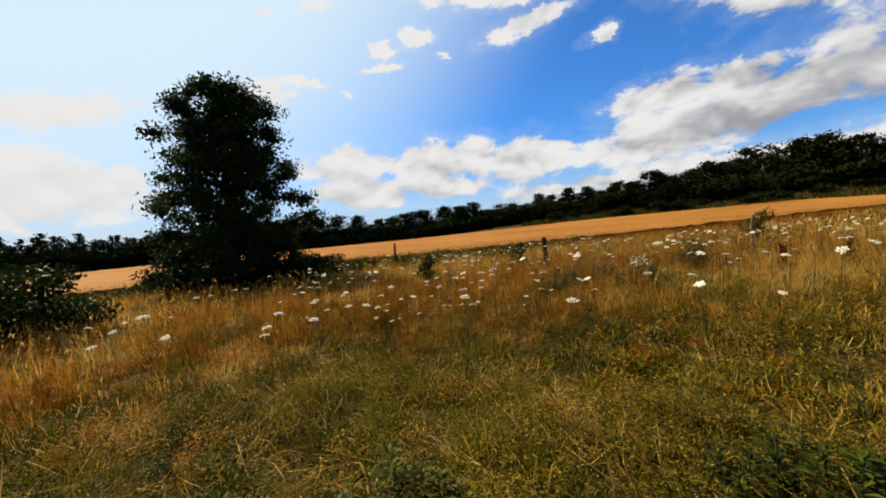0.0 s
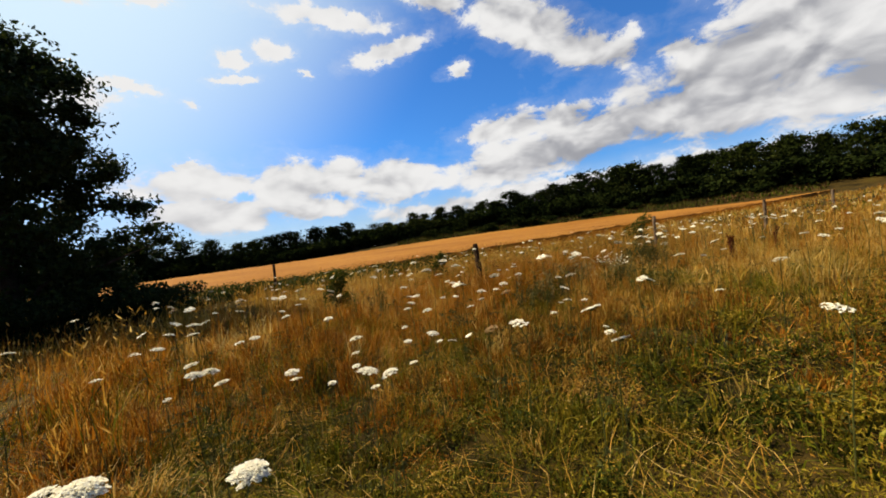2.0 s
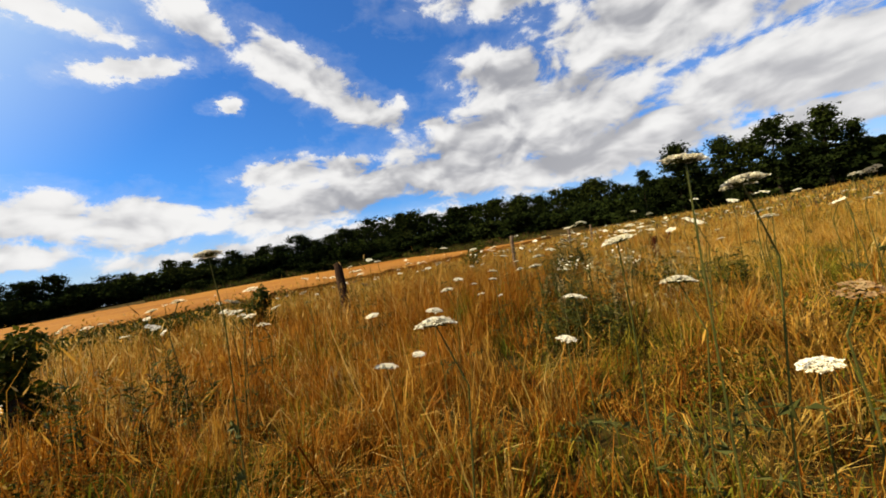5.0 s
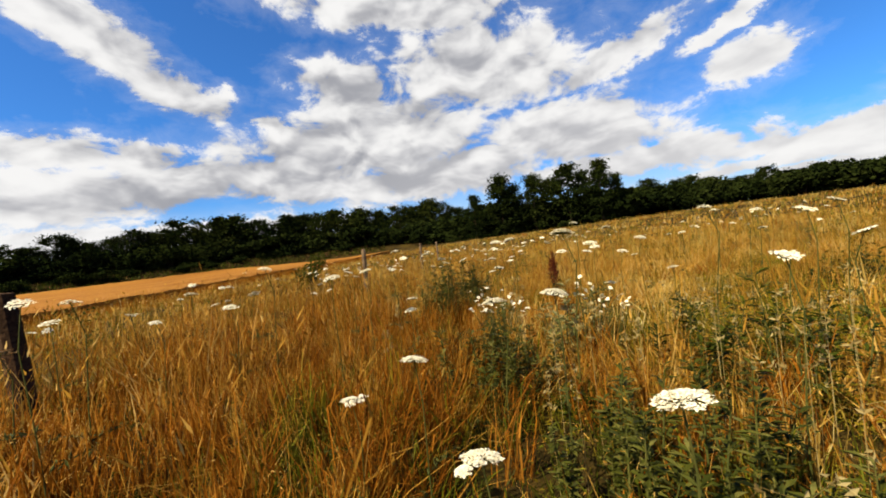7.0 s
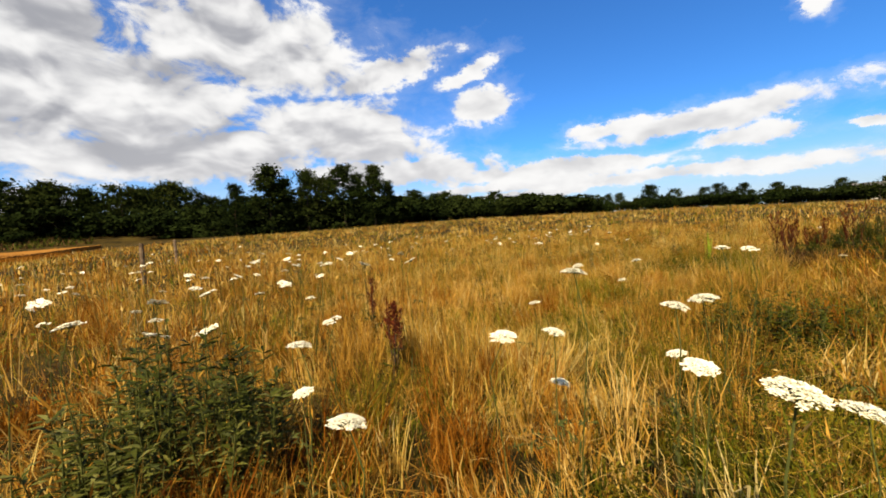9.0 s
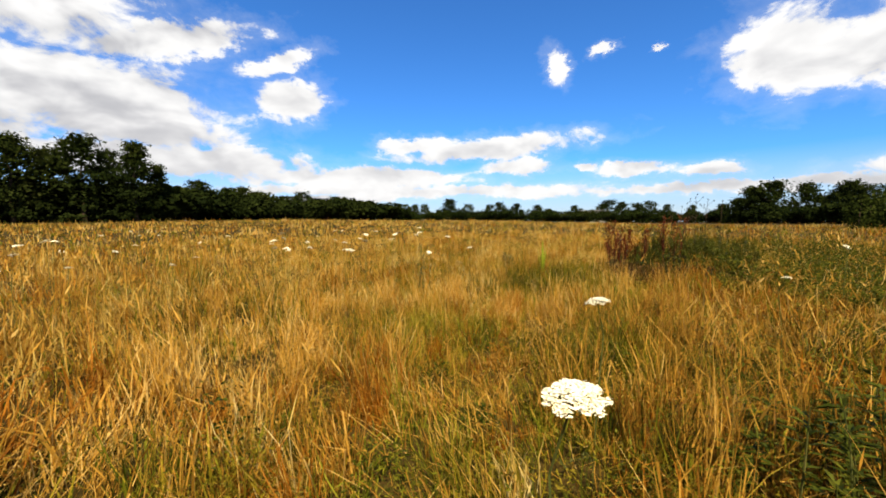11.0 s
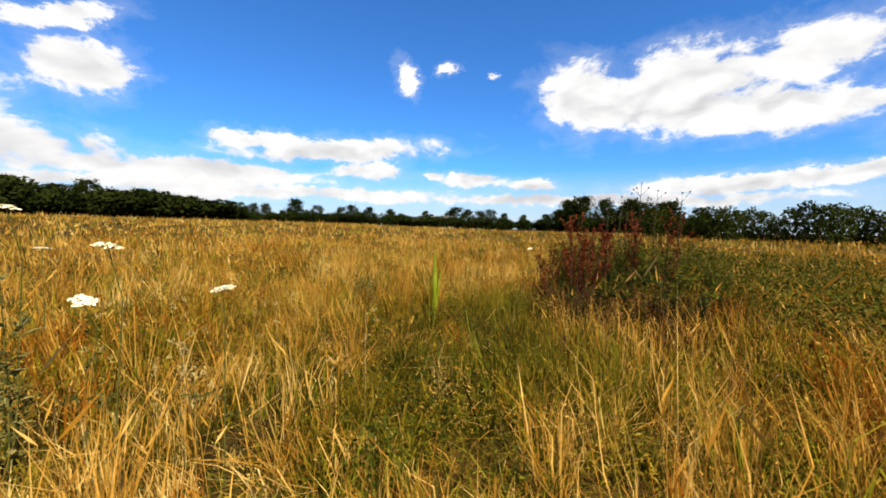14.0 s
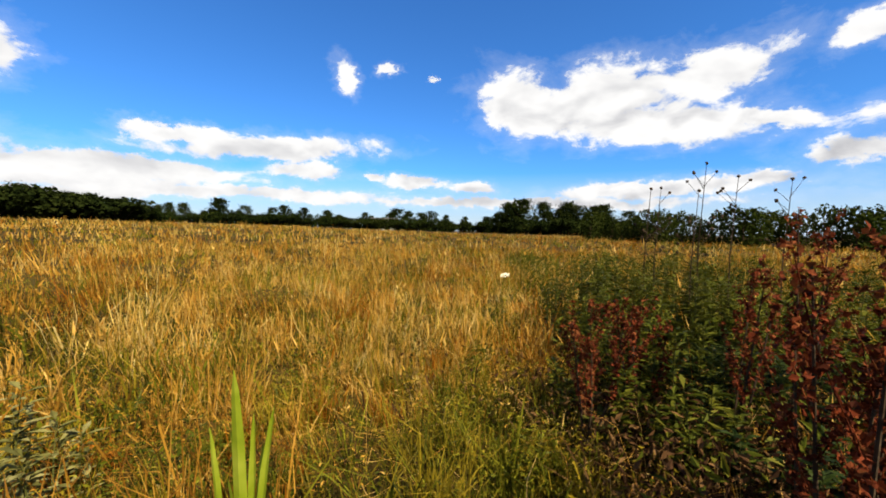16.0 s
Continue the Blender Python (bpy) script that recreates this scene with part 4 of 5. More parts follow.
def plant(models, brg, dist, height, model_h, r, spread=1.0):
    x, y = 5 + dist * math.sin(radians(brg)), 3 + dist * math.cos(radians(brg))
    k = height / model_h
    w = k * spread * r.uniform(1.0, 1.4)
    src = models[int(r.integers(len(models)))]
    m = pose(x, y, float(land(x, y)) - 0.1, 0, 0, r.uniform(0, 360)) @ Matrix.Diagonal((w, w, k, 1))
    if src.name in used:
        return copy_thing(src, m @ Matrix.Diagonal((1 / src.scale.x, 1 / src.scale.y, 1 / src.scale.z, 1)))
    used.add(src.name)
    src.matrix_basis = m
    return src


def stand(models, model_h, b0, b1, d0, d1, top0, top1, count, rows, seed, group, spread=1.0, rough=0.14):
    """Trees between two bearings; tops given as height above the meadow."""
    r = np.random.default_rng(seed)
    for i in range(count):
        for row in range(rows):
            k = (i + r.uniform(0.1, 0.9)) / count
            b, d = b0 + (b1 - b0) * k, d0 + (d1 - d0) * k + row * 9 + r.uniform(-3, 3)
            g = float(land(5 + d * math.sin(radians(b)), 3 + d * math.cos(radians(b))))
            h = (top0 + (top1 - top0) * k - g) * float(np.clip(r.normal(0.885, rough), 0.6, 1.15)) * (1.0 if row == 0 else 1.03)
            tagged(plant(models, b, d, h, model_h, r, spread), group=group)


stand(FIR, 12, -60, -12, 160, 160, 11.2, 10.8, 100, 1, 1, "trees of the far conifer wood", 1.0, 0.10)
stand(FIR, 12, -58, -12, 152, 152, 9.4, 9.0, 60, 1, 2, "trees of the far conifer wood", 1.6, 0.06)
stand(BROAD, 12, -14, 34, 148, 150, 11.5, 11.0, 30, 1, 3, "trees of the wood beyond the wheat", 1.1)
stand(BROAD, 12, 34, 64, 150, 150, 11.5, 17.0, 26, 1, 4, "trees of the wood on the bank", 1.0)
stand(BROAD, 12, 64, 98, 150, 140, 17.0, 18.2, 28, 1, 5, "trees of the wood on the bank", 1.0)
stand(BROAD, 12, 96, 124, 92, 96, 8.6, 9.0, 20, 1, 6, "trees of the wood behind the meadow", 1.0, 0.10)
stand(BROAD, 12, 122, 152, 110, 150, 11.0, 9.0, 26, 1, 7, "trees of the wood behind the meadow", 1.0)
stand(BROAD, 12, 150, 205, 165, 150, 7.7, 7.3, 34, 1, 8, "trees along the far edge of the meadow", 0.85, 0.28)
stand(BROAD, 12, 192, 211, 112, 112, 8.8, 8.6, 9, 1, 9, "trees along the far edge of the meadow", 1.0, 0.1)
r9 = np.random.default_rng(44)
for b, top, d in ((99.0, 9.9, 78), (103.2, 13.0, 78), (104.9, 11.2, 80), (108.0, 12.7, 80), (110.6, 11.8, 83), (113.0, 13.6, 80), (115.2, 12.2, 82), (117.3, 13.4, 80), (119.5, 10.6, 83), (65.0, 17.9, 146), (73.0, 17.0, 146), (157.5, 9.9, 150), (165.0, 8.6, 150), (180.0, 8.8, 150), (195.3, 9.0, 112), (202.8, 9.0, 110)):
    g = float(land(5 + d * math.sin(radians(b)), 3 + d * math.cos(radians(b))))
    tagged(plant(TALL if d < 100 else BROAD, b, d, (top - g) * 1.01, 14.0 if d < 100 else 12.0, r9), group="trees standing above the wood")
rb = np.random.default_rng(45)
for i in range(30):
    b = 36 + 62 * (i + rb.uniform(0, 1)) / 30
    plant(BUSH, b, rb.uniform(126, 142), rb.uniform(1.4, 3.4), 3.0, rb, 1.4)

# thicket under the woods' edges
for i in range(260):
    k = (i + rb.uniform(0, 1)) / 260
    b = -55 + 267 * k
    d = float(np.interp(b, [-55, -14, 34, 80, 90, 96, 100, 122, 150, 190, 196, 212], [146, 146, 146, 138, 128, 110, 86, 90, 136, 140, 106, 104]))
    plant(BUSH, b, d + rb.uniform(-3, 3), rb.uniform(4.5, 7.5) * (0.64 if b > 150 else 1.0), 3.0, rb, 1.15)

# hedge to the south-west
hedge = tagged(new("hedge"), "long thick green hedgerow along the meadow edge", "hedge", kind="stuff")
hg, hw = Geo(), Geo()
rh = np.random.default_rng(46)
for i in range(70):
    b = 202 + 67 * i / 69
    d = 52 + 3 * math.sin(i * 0.7) - 12 * (i / 69)
    hx, hy = 5 + d * math.sin(radians(b)), 3 + d * math.cos(radians(b))
    top = 3.5 + 0.6 * math.sin(i * 1.1) * math.sin(i * 0.37) + rh.uniform(-0.3, 0.5)
    tube(hw, [(hx, hy, 0), (hx + rh.uniform(-0.3, 0.3), hy + rh.uniform(-0.3, 0.3), top * 0.8)], [0.08, 0.02], 5)
    c = unit(640, rh) * rh.uniform(0.4, 1, (640, 1)) ** 0.5 * np.array([1.1, 1.1, top * 0.5]) + np.array([hx, hy, top * 0.5])
    c[:, 2] = np.maximum(c[:, 2], 0.1)
    leaf_cards(hg, c, 0.26, rh, slim=0.7)
part("hedge_leaves", hg, "hedge", hedge)
part("hedge_stems", hw, "bark", hedge)


# ---- wild carrot in flower ----
def floret_head(radius, umbels, florets, dome, r, size):
    g, rays = Geo(), Geo()
    pts = []
    for i in range(umbels):
        k = math.sqrt((i + 0.5) / umbels)
        a = i * 2.39996 + r.uniform(-0.2, 0.2)
        rr = radius * k * r.uniform(0.92, 1.05)
        c = np.array([rr * math.cos(a), rr * math.sin(a), -dome * k * k * radius + r.uniform(-0.05, 0.05) * radius])
        tube(rays, [(0, 0, -radius * 0.42), (c[0] * 0.6, c[1] * 0.6, c[2] - radius * 0.12), tuple(c)], [radius * 0.02] * 3, 3, False)
        sub = radius * 0.19
        for j in range(florets):
            kk, aa = math.sqrt((j + 0.4) / florets), j * 2.39996 + i
            pts.append(c + np.array([sub * kk * math.cos(aa), sub * kk * math.sin(aa), -0.2 * sub * kk * kk + r.uniform(-0.04, 0.06) * radius]))
    pts = np.array(pts)
    n = len(pts)
    nrm = unit(n, r) * 0.45 + np.array([0, 0, 1.0])
    nrm /= np.linalg.norm(nrm, axis=1, keepdims=True)
    u = np.cross(nrm, unit(n, r))
    u /= np.linalg.norm(u, axis=1, keepdims=True)
    w = np.cross(nrm, u)
    s = size * r.uniform(0.75, 1.3, (n, 1))
    v = np.stack([pts + s * (u * math.cos(2 * math.pi * q / 5) + w * math.sin(2 * math.pi * q / 5)) for q in range(5)], 1)
    g.add(v, np.arange(n)[:, None] * 5 + np.arange(5)[None])
    return g, rays


def carrot(label, radius, umbels, florets, dome, tilt, mat, seed, height=0.75, leafy=2):
    """One plant with its head at height above its foot, at the origin."""
    r = np.random.default_rng(seed)
    root = tagged(new("wild_carrot"), label, "wildflower", "wild carrots in the meadow")
    bend = r.uniform(-0.06, 0.06, 2)
    st = Geo()
    tube(st, [(0, 0, -0.04), (bend[0] * 0.3, bend[1] * 0.3, height * 0.4), (bend[0], bend[1], height * 0.8), (0, 0, height - radius * 0.4)], [0.0035, 0.003, 0.0024, 0.002], 5)
    part("stem", st, "stem", root)
    for k in range(leafy):
        lf = Geo()
        a, h = r.uniform(0, 6.28), height * r.uniform(0.15, 0.6)
        c = np.array([[math.cos(a) * q, math.sin(a) * q, h + 0.35 * q - 1.6 * q * q] for q in np.linspace(0.01, 0.16, 14)])
        leaf_cards(lf, c + r.normal(size=c.shape) * 0.008, 0.035, r, slim=0.25)
        tube(lf, [tuple(c[0]), tuple(c[5]), tuple(c[9]), tuple(c[13])], [0.0016, 0.0013, 0.001, 0.0006], 3)
        part("feathery_leaf", lf, "stem", root)
    head, rays = floret_head(radius, umbels, florets, dome, r, radius * 0.048 if umbels > 30 else radius * (0.10 if florets > 4 else 0.15))
    m = np.array(pose(0, 0, height, tilt, tilt * 0.4))
    for gg in (head, rays):
        gg.v = [(np.asarray(vv) @ m[:3, :3].T + m[:3, 3]).astype(np.float32) for vv in gg.v]
    top = part("flower_head", head, mat, root)
    if leafy:
        part("umbel_underside", rays, "stem", top)
    return root


WHITE = "white lacy wild carrot umbel on a thin green stem"
NEAR = [carrot(WHITE, 0.046, 64, 22, 0.40, -9, "petal", 201), carrot(WHITE, 0.044, 56, 22, 0.30, 10, "petal", 202)]
MID = [carrot(WHITE, 0.044, 22, 7, 0.25, 10, "petal", 203), carrot(WHITE, 0.040, 20, 7, 0.10, -22, "petal", 204), carrot(WHITE, 0.034, 18, 7, 0.40, 5, "petal", 205), carrot(WHITE, 0.048, 22, 7, 0.05, 24, "petal", 206)]
BUDS = [carrot("closed green wild carrot bud on a thin stem", 0.022, 20, 6, 0.9, 12, "bud", 209)]
OLD = [carrot("faded brown wild carrot head on a dry stem", 0.040, 22, 6, 0.35, -18, "old", 210)]


def put_flower(models, x, y, top, r, size=1.0):
    z0 = float(land(x, y))
    h = max(0.35, (top - z0))
    w = size * r.uniform(0.92, 1.08)
    src = models[int(r.integers(len(models)))]
    ob = src if src.name not in used else copy_thing(src, pose(x, y, z0))
    used.add(src.name)
    ob.matrix_basis = pose(x, y, z0, 0, 0, r.uniform(0, 360))
    # the stem is drawn out to its height, the head keeps its shape
    for child in ob.children:
        if child.name.startswith("flower_head"):
            child.matrix_basis = Matrix.Translation((0, 0, h)) @ Matrix.Diagonal((w, w, w, 1)) @ Matrix.Translation((0, 0, -0.75))
        else:
            child.matrix_basis = Matrix.Diagonal((w, w, (h - 0.02 * w) / 0.73, 1))
    return ob


# foot x, y, height of the head, size
FLOWERS_START = [(1.74, 3.50, 0.83, 0.85), (1.84, 3.60, 0.83, 0.85), (3.09, 2.07, 0.99, 0.80), (0.19, 3.68, 0.92, 0.95), (-1.16, 4.37, 0.84, 0.90), (3.54, 1.74, 0.89, 0.70), (1.88, 5.37, 0.89, 0.80), (2.15, 4.62, 0.97, 0.90),
    (2.74, 4.31, 1.12, 0.90), (1.21, 5.17, 0.68, 0.70), (1.90, 5.47, 0.83, 0.70), (2.50, 5.14, 0.80, 0.80), (0.76, 5.98, 0.82, 0.80), (4.00, 2.68, 1.13, 0.90), (3.68, 2.55, 0.96, 0.80), (0.87, 4.14, 0.85, 0.75),
    (1.39, 4.47, 0.85, 0.85), (-0.23, 3.63, 0.86, 0.90), (-0.17, 5.66, 0.86, 0.90), (0.27, 4.70, 0.95, 0.80), (1.06, 4.83, 0.87, 0.85), (0.58, 4.51, 0.84, 0.60), (0.02, 6.10, 0.89, 1.00), (3.33, 3.50, 0.76, 0.70)]
FLOWERS_BESIDE = [(1.17, 5.11, 0.61, 0.70), (1.25, 4.54, 0.83, 0.50), (0.64, 4.76, 0.81, 0.80), (3.26, 4.81, 0.62, 0.70), (2.71, 4.08, 0.59, 0.60), (1.06, 5.76, 1.03, 0.56), (0.68, 4.86, 1.09, 0.52), (2.14, 5.65, 0.89, 0.80),
    (2.09, 5.85, 0.58, 0.70), (-0.10, 3.70, 1.02, 1.00), (0.24, 5.03, 0.88, 1.00), (0.14, 5.83, 0.93, 0.85), (0.34, 5.66, 1.06, 0.85), (0.16, 6.15, 0.50, 0.66), (-0.27, 4.42, 0.78, 1.00), (1.05, 5.27, 0.50, 0.57),
    (1.19, 4.91, 0.50, 0.63), (0.75, 4.11, 0.90, 1.00), (0.36, 7.17, 0.92, 1.00), (0.37, 6.09, 0.94, 1.00), (0.77, 6.65, 0.69, 1.00), (0.42, 5.49, 0.68, 1.00), (0.30, 5.79, 0.78, 1.00), (2.10, 5.33, 0.50, 0.74)]
FLOWERS_TURN = [(3.31, 4.94, 0.50, 0.79), (1.62, 5.07, 0.50, 0.73), (1.31, 4.99, 0.50, 0.37), (2.09, 5.44, 0.78, 1.00), (3.11, 6.04, 0.83, 1.00), (1.57, 6.44, 0.75, 1.00), (3.59, 4.94, 0.58, 1.00), (3.67, 4.79, 0.57, 1.00),
    (2.56, 5.53, 0.92, 1.00), (2.98, 6.98, 0.67, 0.85), (2.91, 6.21, 0.98, 0.85), (2.37, 5.74, 1.11, 1.00), (2.86, 6.04, 1.15, 1.00), (2.93, 5.91, 1.08, 1.00), (2.98, 5.80, 0.60, 1.00), (3.29, 6.39, 0.63, 0.85),
    (3.31, 6.34, 0.78, 0.85), (2.69, 6.67, 0.86, 1.00), (3.72, 7.18, 0.50, 0.77), (2.33, 5.19, 0.50, 0.76), (2.15, 5.21, 0.50, 0.82), (3.33, 4.95, 0.50, 0.83), (3.25, 5.28, 0.92, 1.00), (3.37, 5.05, 1.07, 1.00)]
FLOWERS_BEND = [(4.47, 4.74, 1.08, 0.85), (2.75, 7.42, 1.14, 0.85), (3.44, 4.92, 0.85, 1.00), (1.15, 5.89, 1.055, 0.55)]
FLOWERS_MIDDLE = [(3.98, 7.05, 0.80, 0.8), (4.75, 6.58, 0.81, 1.0), (5.49, 6.48, 0.89, 1.0), (4.79, 6.92, 0.75, 0.8), (5.53, 5.47, 0.89, 1.0), (5.30, 7.01, 0.78, 0.8), (6.11, 6.15, 1.10, 1.2),
    (3.73, 6.64, 0.95, 0.40), (3.91, 7.12, 0.70, 1.1), (4.38, 7.80, 0.64, 1.0), (5.17, 5.89, 0.95, 1.0), (5.84, 6.63, 0.83, 1.0), (5.73, 7.26, 0.53, 1.0), (6.99, 6.29, 1.07, 0.9), (6.87, 6.22, 1.08, 0.9),
    (6.96, 5.56, 0.98, 1.0), (7.41, 4.84, 0.95, 1.0), (7.51, 5.41, 1.15, 0.85), (7.94, 4.16, 0.91, 0.5), (8.62, 4.14, 0.68, 0.9)]
FLOWERS_LATE = [(8.65, 2.30, 0.81, 1.0), (8.68, 3.42, 0.88, 1.0), (7.19, 5.29, 1.08, 0.8), (7.16, 5.42, 0.93, 0.9), (7.80, 5.43, 0.89, 1.0), (8.23, 6.05, 0.74, 0.8),
    (7.80, 6.08, 0.81, 1.0), (7.94, 4.86, 0.49, 1.0), (8.40, 5.99, 0.87, 1.0), (8.86, 5.63, 0.83, 1.0), (7.74, 5.19, 0.86, 1.0), (7.54, 4.46, 0.62, 1.0), (7.45, 4.05, 1.11, 1.0),
    (7.14, 6.99, 0.63, 1.0), (6.99, 7.28, 0.98, 1.0), (10.76, -1.37, 0.92, 1.0), (10.48, -1.56, 0.75, 1.0), (11.27, -1.81, 0.63, 1.0)]
FLOWERS_MORE = [(3.99, 6.97, 0.85, 0.70), (5.33, 7.21, 0.68, 0.60), (5.04, 6.93, 0.58, 0.50), (6.31, 7.40, 1.00, 0.90), (6.86, 6.97, 0.75, 0.80), (6.88, 5.35, 0.89, 0.80), (8.53, 7.53, 0.85, 1.0),
    (9.03, 5.60, 0.77, 0.80), (7.41, 3.66, 1.07, 1.0), (11.32, -1.56, 1.05, 1.0), (11.20, -1.30, 0.98, 0.9), (11.55, -1.15, 0.95, 0.9), (11.90, -0.90, 0.95, 1.0), (11.10, -1.00, 0.96, 0.9), (12.30, -1.80, 0.98, 1.0), (12.7, -1.2, 1.0, 1.0)]
rf = np.random.default_rng(300)
for bank in (FLOWERS_START, FLOWERS_BESIDE, FLOWERS_TURN, FLOWERS_BEND, FLOWERS_MIDDLE, FLOWERS_LATE, FLOWERS_MORE):
    for x, y, top, size in bank:
        d = float(off_track(np.array([x]), np.array([y]))[0])
        put_flower(NEAR if d < 0.9 else MID, x, y, top, rf, size)
# looser drifts further off: centre, spread, count
far_heads, far_stems = Geo(), Geo()
HEADS = [floret_head(0.046, 14, 4, dome, rf, 0.007)[0].v[0] for dome in (0.15, 0.25, 0.35)]


def far_flower(x, y, top, size):
    turn = np.array(pose(0, 0, 0, rf.normal(0, 14), rf.normal(0, 14), rf.uniform(0, 360)))[:3, :3]
    v = HEADS[int(rf.integers(3))] @ turn.T * size + np.array([x, y, top])
    far_heads.add(v, np.arange(len(v) // 5)[:, None] * 5 + np.arange(5)[None])
    bend = rf.uniform(-0.03, 0.03, 2)
    tube(far_stems, [(x + bend[0], y + bend[1], float(land(x, y)) - 0.03), (x + bend[1], y + bend[0], top - 0.3), (x, y, top - 0.005)], [0.004, 0.0035, 0.003], 3, False)


DRIFTS = [(3.6, 6.6, 2.2, 2.4, 56), (0.0, 5.0, 0.8, 1.2, 12), (4.5, 8.5, 2.6, 3.0, 60), (7.5, 8.5, 2.6, 1.6, 40), (2.5, 7.8, 2.0, 2.2, 34), (9.5, 3.0, 3.0, 2.0, 26), (11.5, 6.6, 3.0, 1.6, 56), (9.2, 5.4, 1.8, 1.1, 26), (13.0, 2.8, 3.5, 2.6, 34), (6.2, 3.2, 1.3, 1.4, 16), (18, 1, 5, 4, 26), (13.2, -1.6, 1.2, 0.8, 16), (5.5, 12.5, 2.5, 2.0, 14), (17, 8, 3, 1.5, 12)]
for cx, cy, sx, sy, count in DRIFTS:
    for i in range(count):
        x, y = rf.normal(cx, sx), rf.normal(cy, sy)
        d = float(off_track(np.array([x]), np.array([y]))[0])
        if d < 1.2 or (y < 3 and d < 2) or y > wheat_edge(x) - 1:
            continue
        if d > 3.2:
            far_flower(x, y, float(land(x, y)) + rf.uniform(0.62, 0.96), rf.uniform(0.65, 1.1))
            continue
        pick = rf.uniform()
        models = BUDS if pick < 0.06 else OLD if pick < 0.12 else MID
        put_flower(models, x, y, float(land(x, y)) + rf.uniform(0.66, 1.0), rf, rf.uniform(0.9, 1.4))


drift = tagged(new("wild_carrot_drift"), "scattered white wild carrot umbels further off in the meadow", "wildflowers", kind="stuff")
part("flower_heads", far_heads, "petal", drift)
part("stems", far_stems, "stem", drift)


# ---- a daisy-like weed with many small white heads ----
def yarrow(x, y, top, spread, heads, seed):
    r = np.random.default_rng(seed)
    root = tagged(new("yarrow_clump"), "clump of yarrow with many small white heads", "wildflower")
    z0 = float(land(x, y))
    spots = []
    for k in range(heads):
        st = Geo()
        a, q = r.uniform(0, 6.28), spread * math.sqrt(r.uniform(0, 1))
        e = Vector((q * math.cos(a), q * math.sin(a), (top - z0) * r.uniform(0.72, 1.05)))
        tube(st, [(e.x * 0.35, e.y * 0.35, -0.02), (e.x * 0.7, e.y * 0.7, e.z * 0.6), e], [0.0028, 0.0024, 0.0015], 4)
        spots.append((e, part("stem", st, "stem", root)))
    shapes = [floret_head(0.0135, 9, 6, 0.3, r, 0.0036)[0].mesh("flower_head", "petal") for _ in range(4)]
    for k, (e, stem) in enumerate(spots):
        ob = new("flower_head", shapes[k % 4])
        ob.parent = stem
        s_ = r.uniform(0.75, 1.25)
        ob.matrix_basis = pose(e.x, e.y, e.z + 0.004, r.normal(0, 24), r.normal(0, 24), r.uniform(0, 360)) @ Matrix.Diagonal((s_, s_, 1, 1))
    root.matrix_world = pose(x, y, z0)


yarrow(7.27, 6.25, 0.64, 0.27, 44, 801)
yarrow(6.70, 5.75, 0.72, 0.10, 16, 802)
yarrow(6.53, 5.70, 0.69, 0.13, 16, 803)


# ---- docks, thistles, broad leaves ----
def dock(x, y, top, seed, stems=3, spread=0.20, label="rust-red seeding dock plant in dry grass"):
    r = np.random.default_rng(seed)
    root = tagged(new("dock_plant"), label, "weed", "docks in the meadow")
    z0 = float(land(x, y))
    h = top - z0
    for k in range(stems):
        a = r.uniform(0, 6.28)
        e = Vector((spread * math.cos(a) * r.uniform(0.3, 1), spread * math.sin(a) * r.uniform(0.3, 1), h * r.uniform(0.78, 1.0)))
        st = Geo()
        tube(st, [(0.02 * k, 0, -0.03), (e.x * 0.6, e.y * 0.6, e.z * 0.5), e], [0.006, 0.005, 0.002], 5)
        stem = part("stem", st, "bark", root)
        sd = Geo()
        pts = []
        for q in range(7):
            # a side shoot with whorls of seed along it; the last one is the stem's own tip
            kk = 0.45 + 0.08 * q
            foot = Vector((e.x * min(1, 0.6 + 0.4 * (kk - 0.5) * 2), e.y * min(1, 0.6 + 0.4 * (kk - 0.5) * 2), e.z * kk))
            aa, ln = r.uniform(0, 6.28), h * r.uniform(0.12, 0.26)
            end = e if q == 6 else foot + Vector((math.cos(aa) * 0.42, math.sin(aa) * 0.42, 0.9)) * ln
            tube(sd, [foot, foot.lerp(end, 0.5), end], [0.002, 0.0016, 0.001], 4)
            for w in range(8):
                c = np.array(foot.lerp(end, (w + r.uniform(0.3, 1)) / 8))
                pts.append(c + unit(6, r) * r.uniform(0.3, 1, (6, 1)) * np.array([0.022, 0.022, 0.016]))
        leaf_cards(sd, np.concatenate(pts), 0.018, r, slim=0.8)
        part("seed_plume", sd, "dock", stem)
    for q in range(7):
        lf = Geo()
        a, ln = r.uniform(0, 6.28), r.uniform(0.09, 0.17)
        u = np.array([math.cos(a), math.sin(a), 0.6])
        s = np.array([-math.sin(a), math.cos(a), 0]) * 0.03
        b = np.array([0, 0, h * r.uniform(0.1, 0.35)])
        lf.add([b, b + u * ln * 0.5 + s, b + u * ln * np.array([1, 1, 0.7]), b + u * ln * 0.5 - s], [(0, 1, 2, 3)])
        part("leaf", lf, "thistle", root)
    root.matrix_world = pose(x, y, z0, 0, 0, r.uniform(0, 360))


for k, (x, y, top, stems) in enumerate([(9.58, 4.82, 0.72, 4), (8.42, -3.58, 1.19, 5), (8.28, -3.74, 1.02, 4), (7.86, -4.42, 1.00, 3), (7.46, -4.41, 1.26, 3), (8.35, -4.62, 0.80, 4), (8.02, -4.72, 0.82, 4), (7.35, -4.05, 1.34, 2), (10.84, 4.34, 0.75, 2)]):
    dock(x, y, top, 400 + k, stems, 0.10 if y > 0 else 0.20)


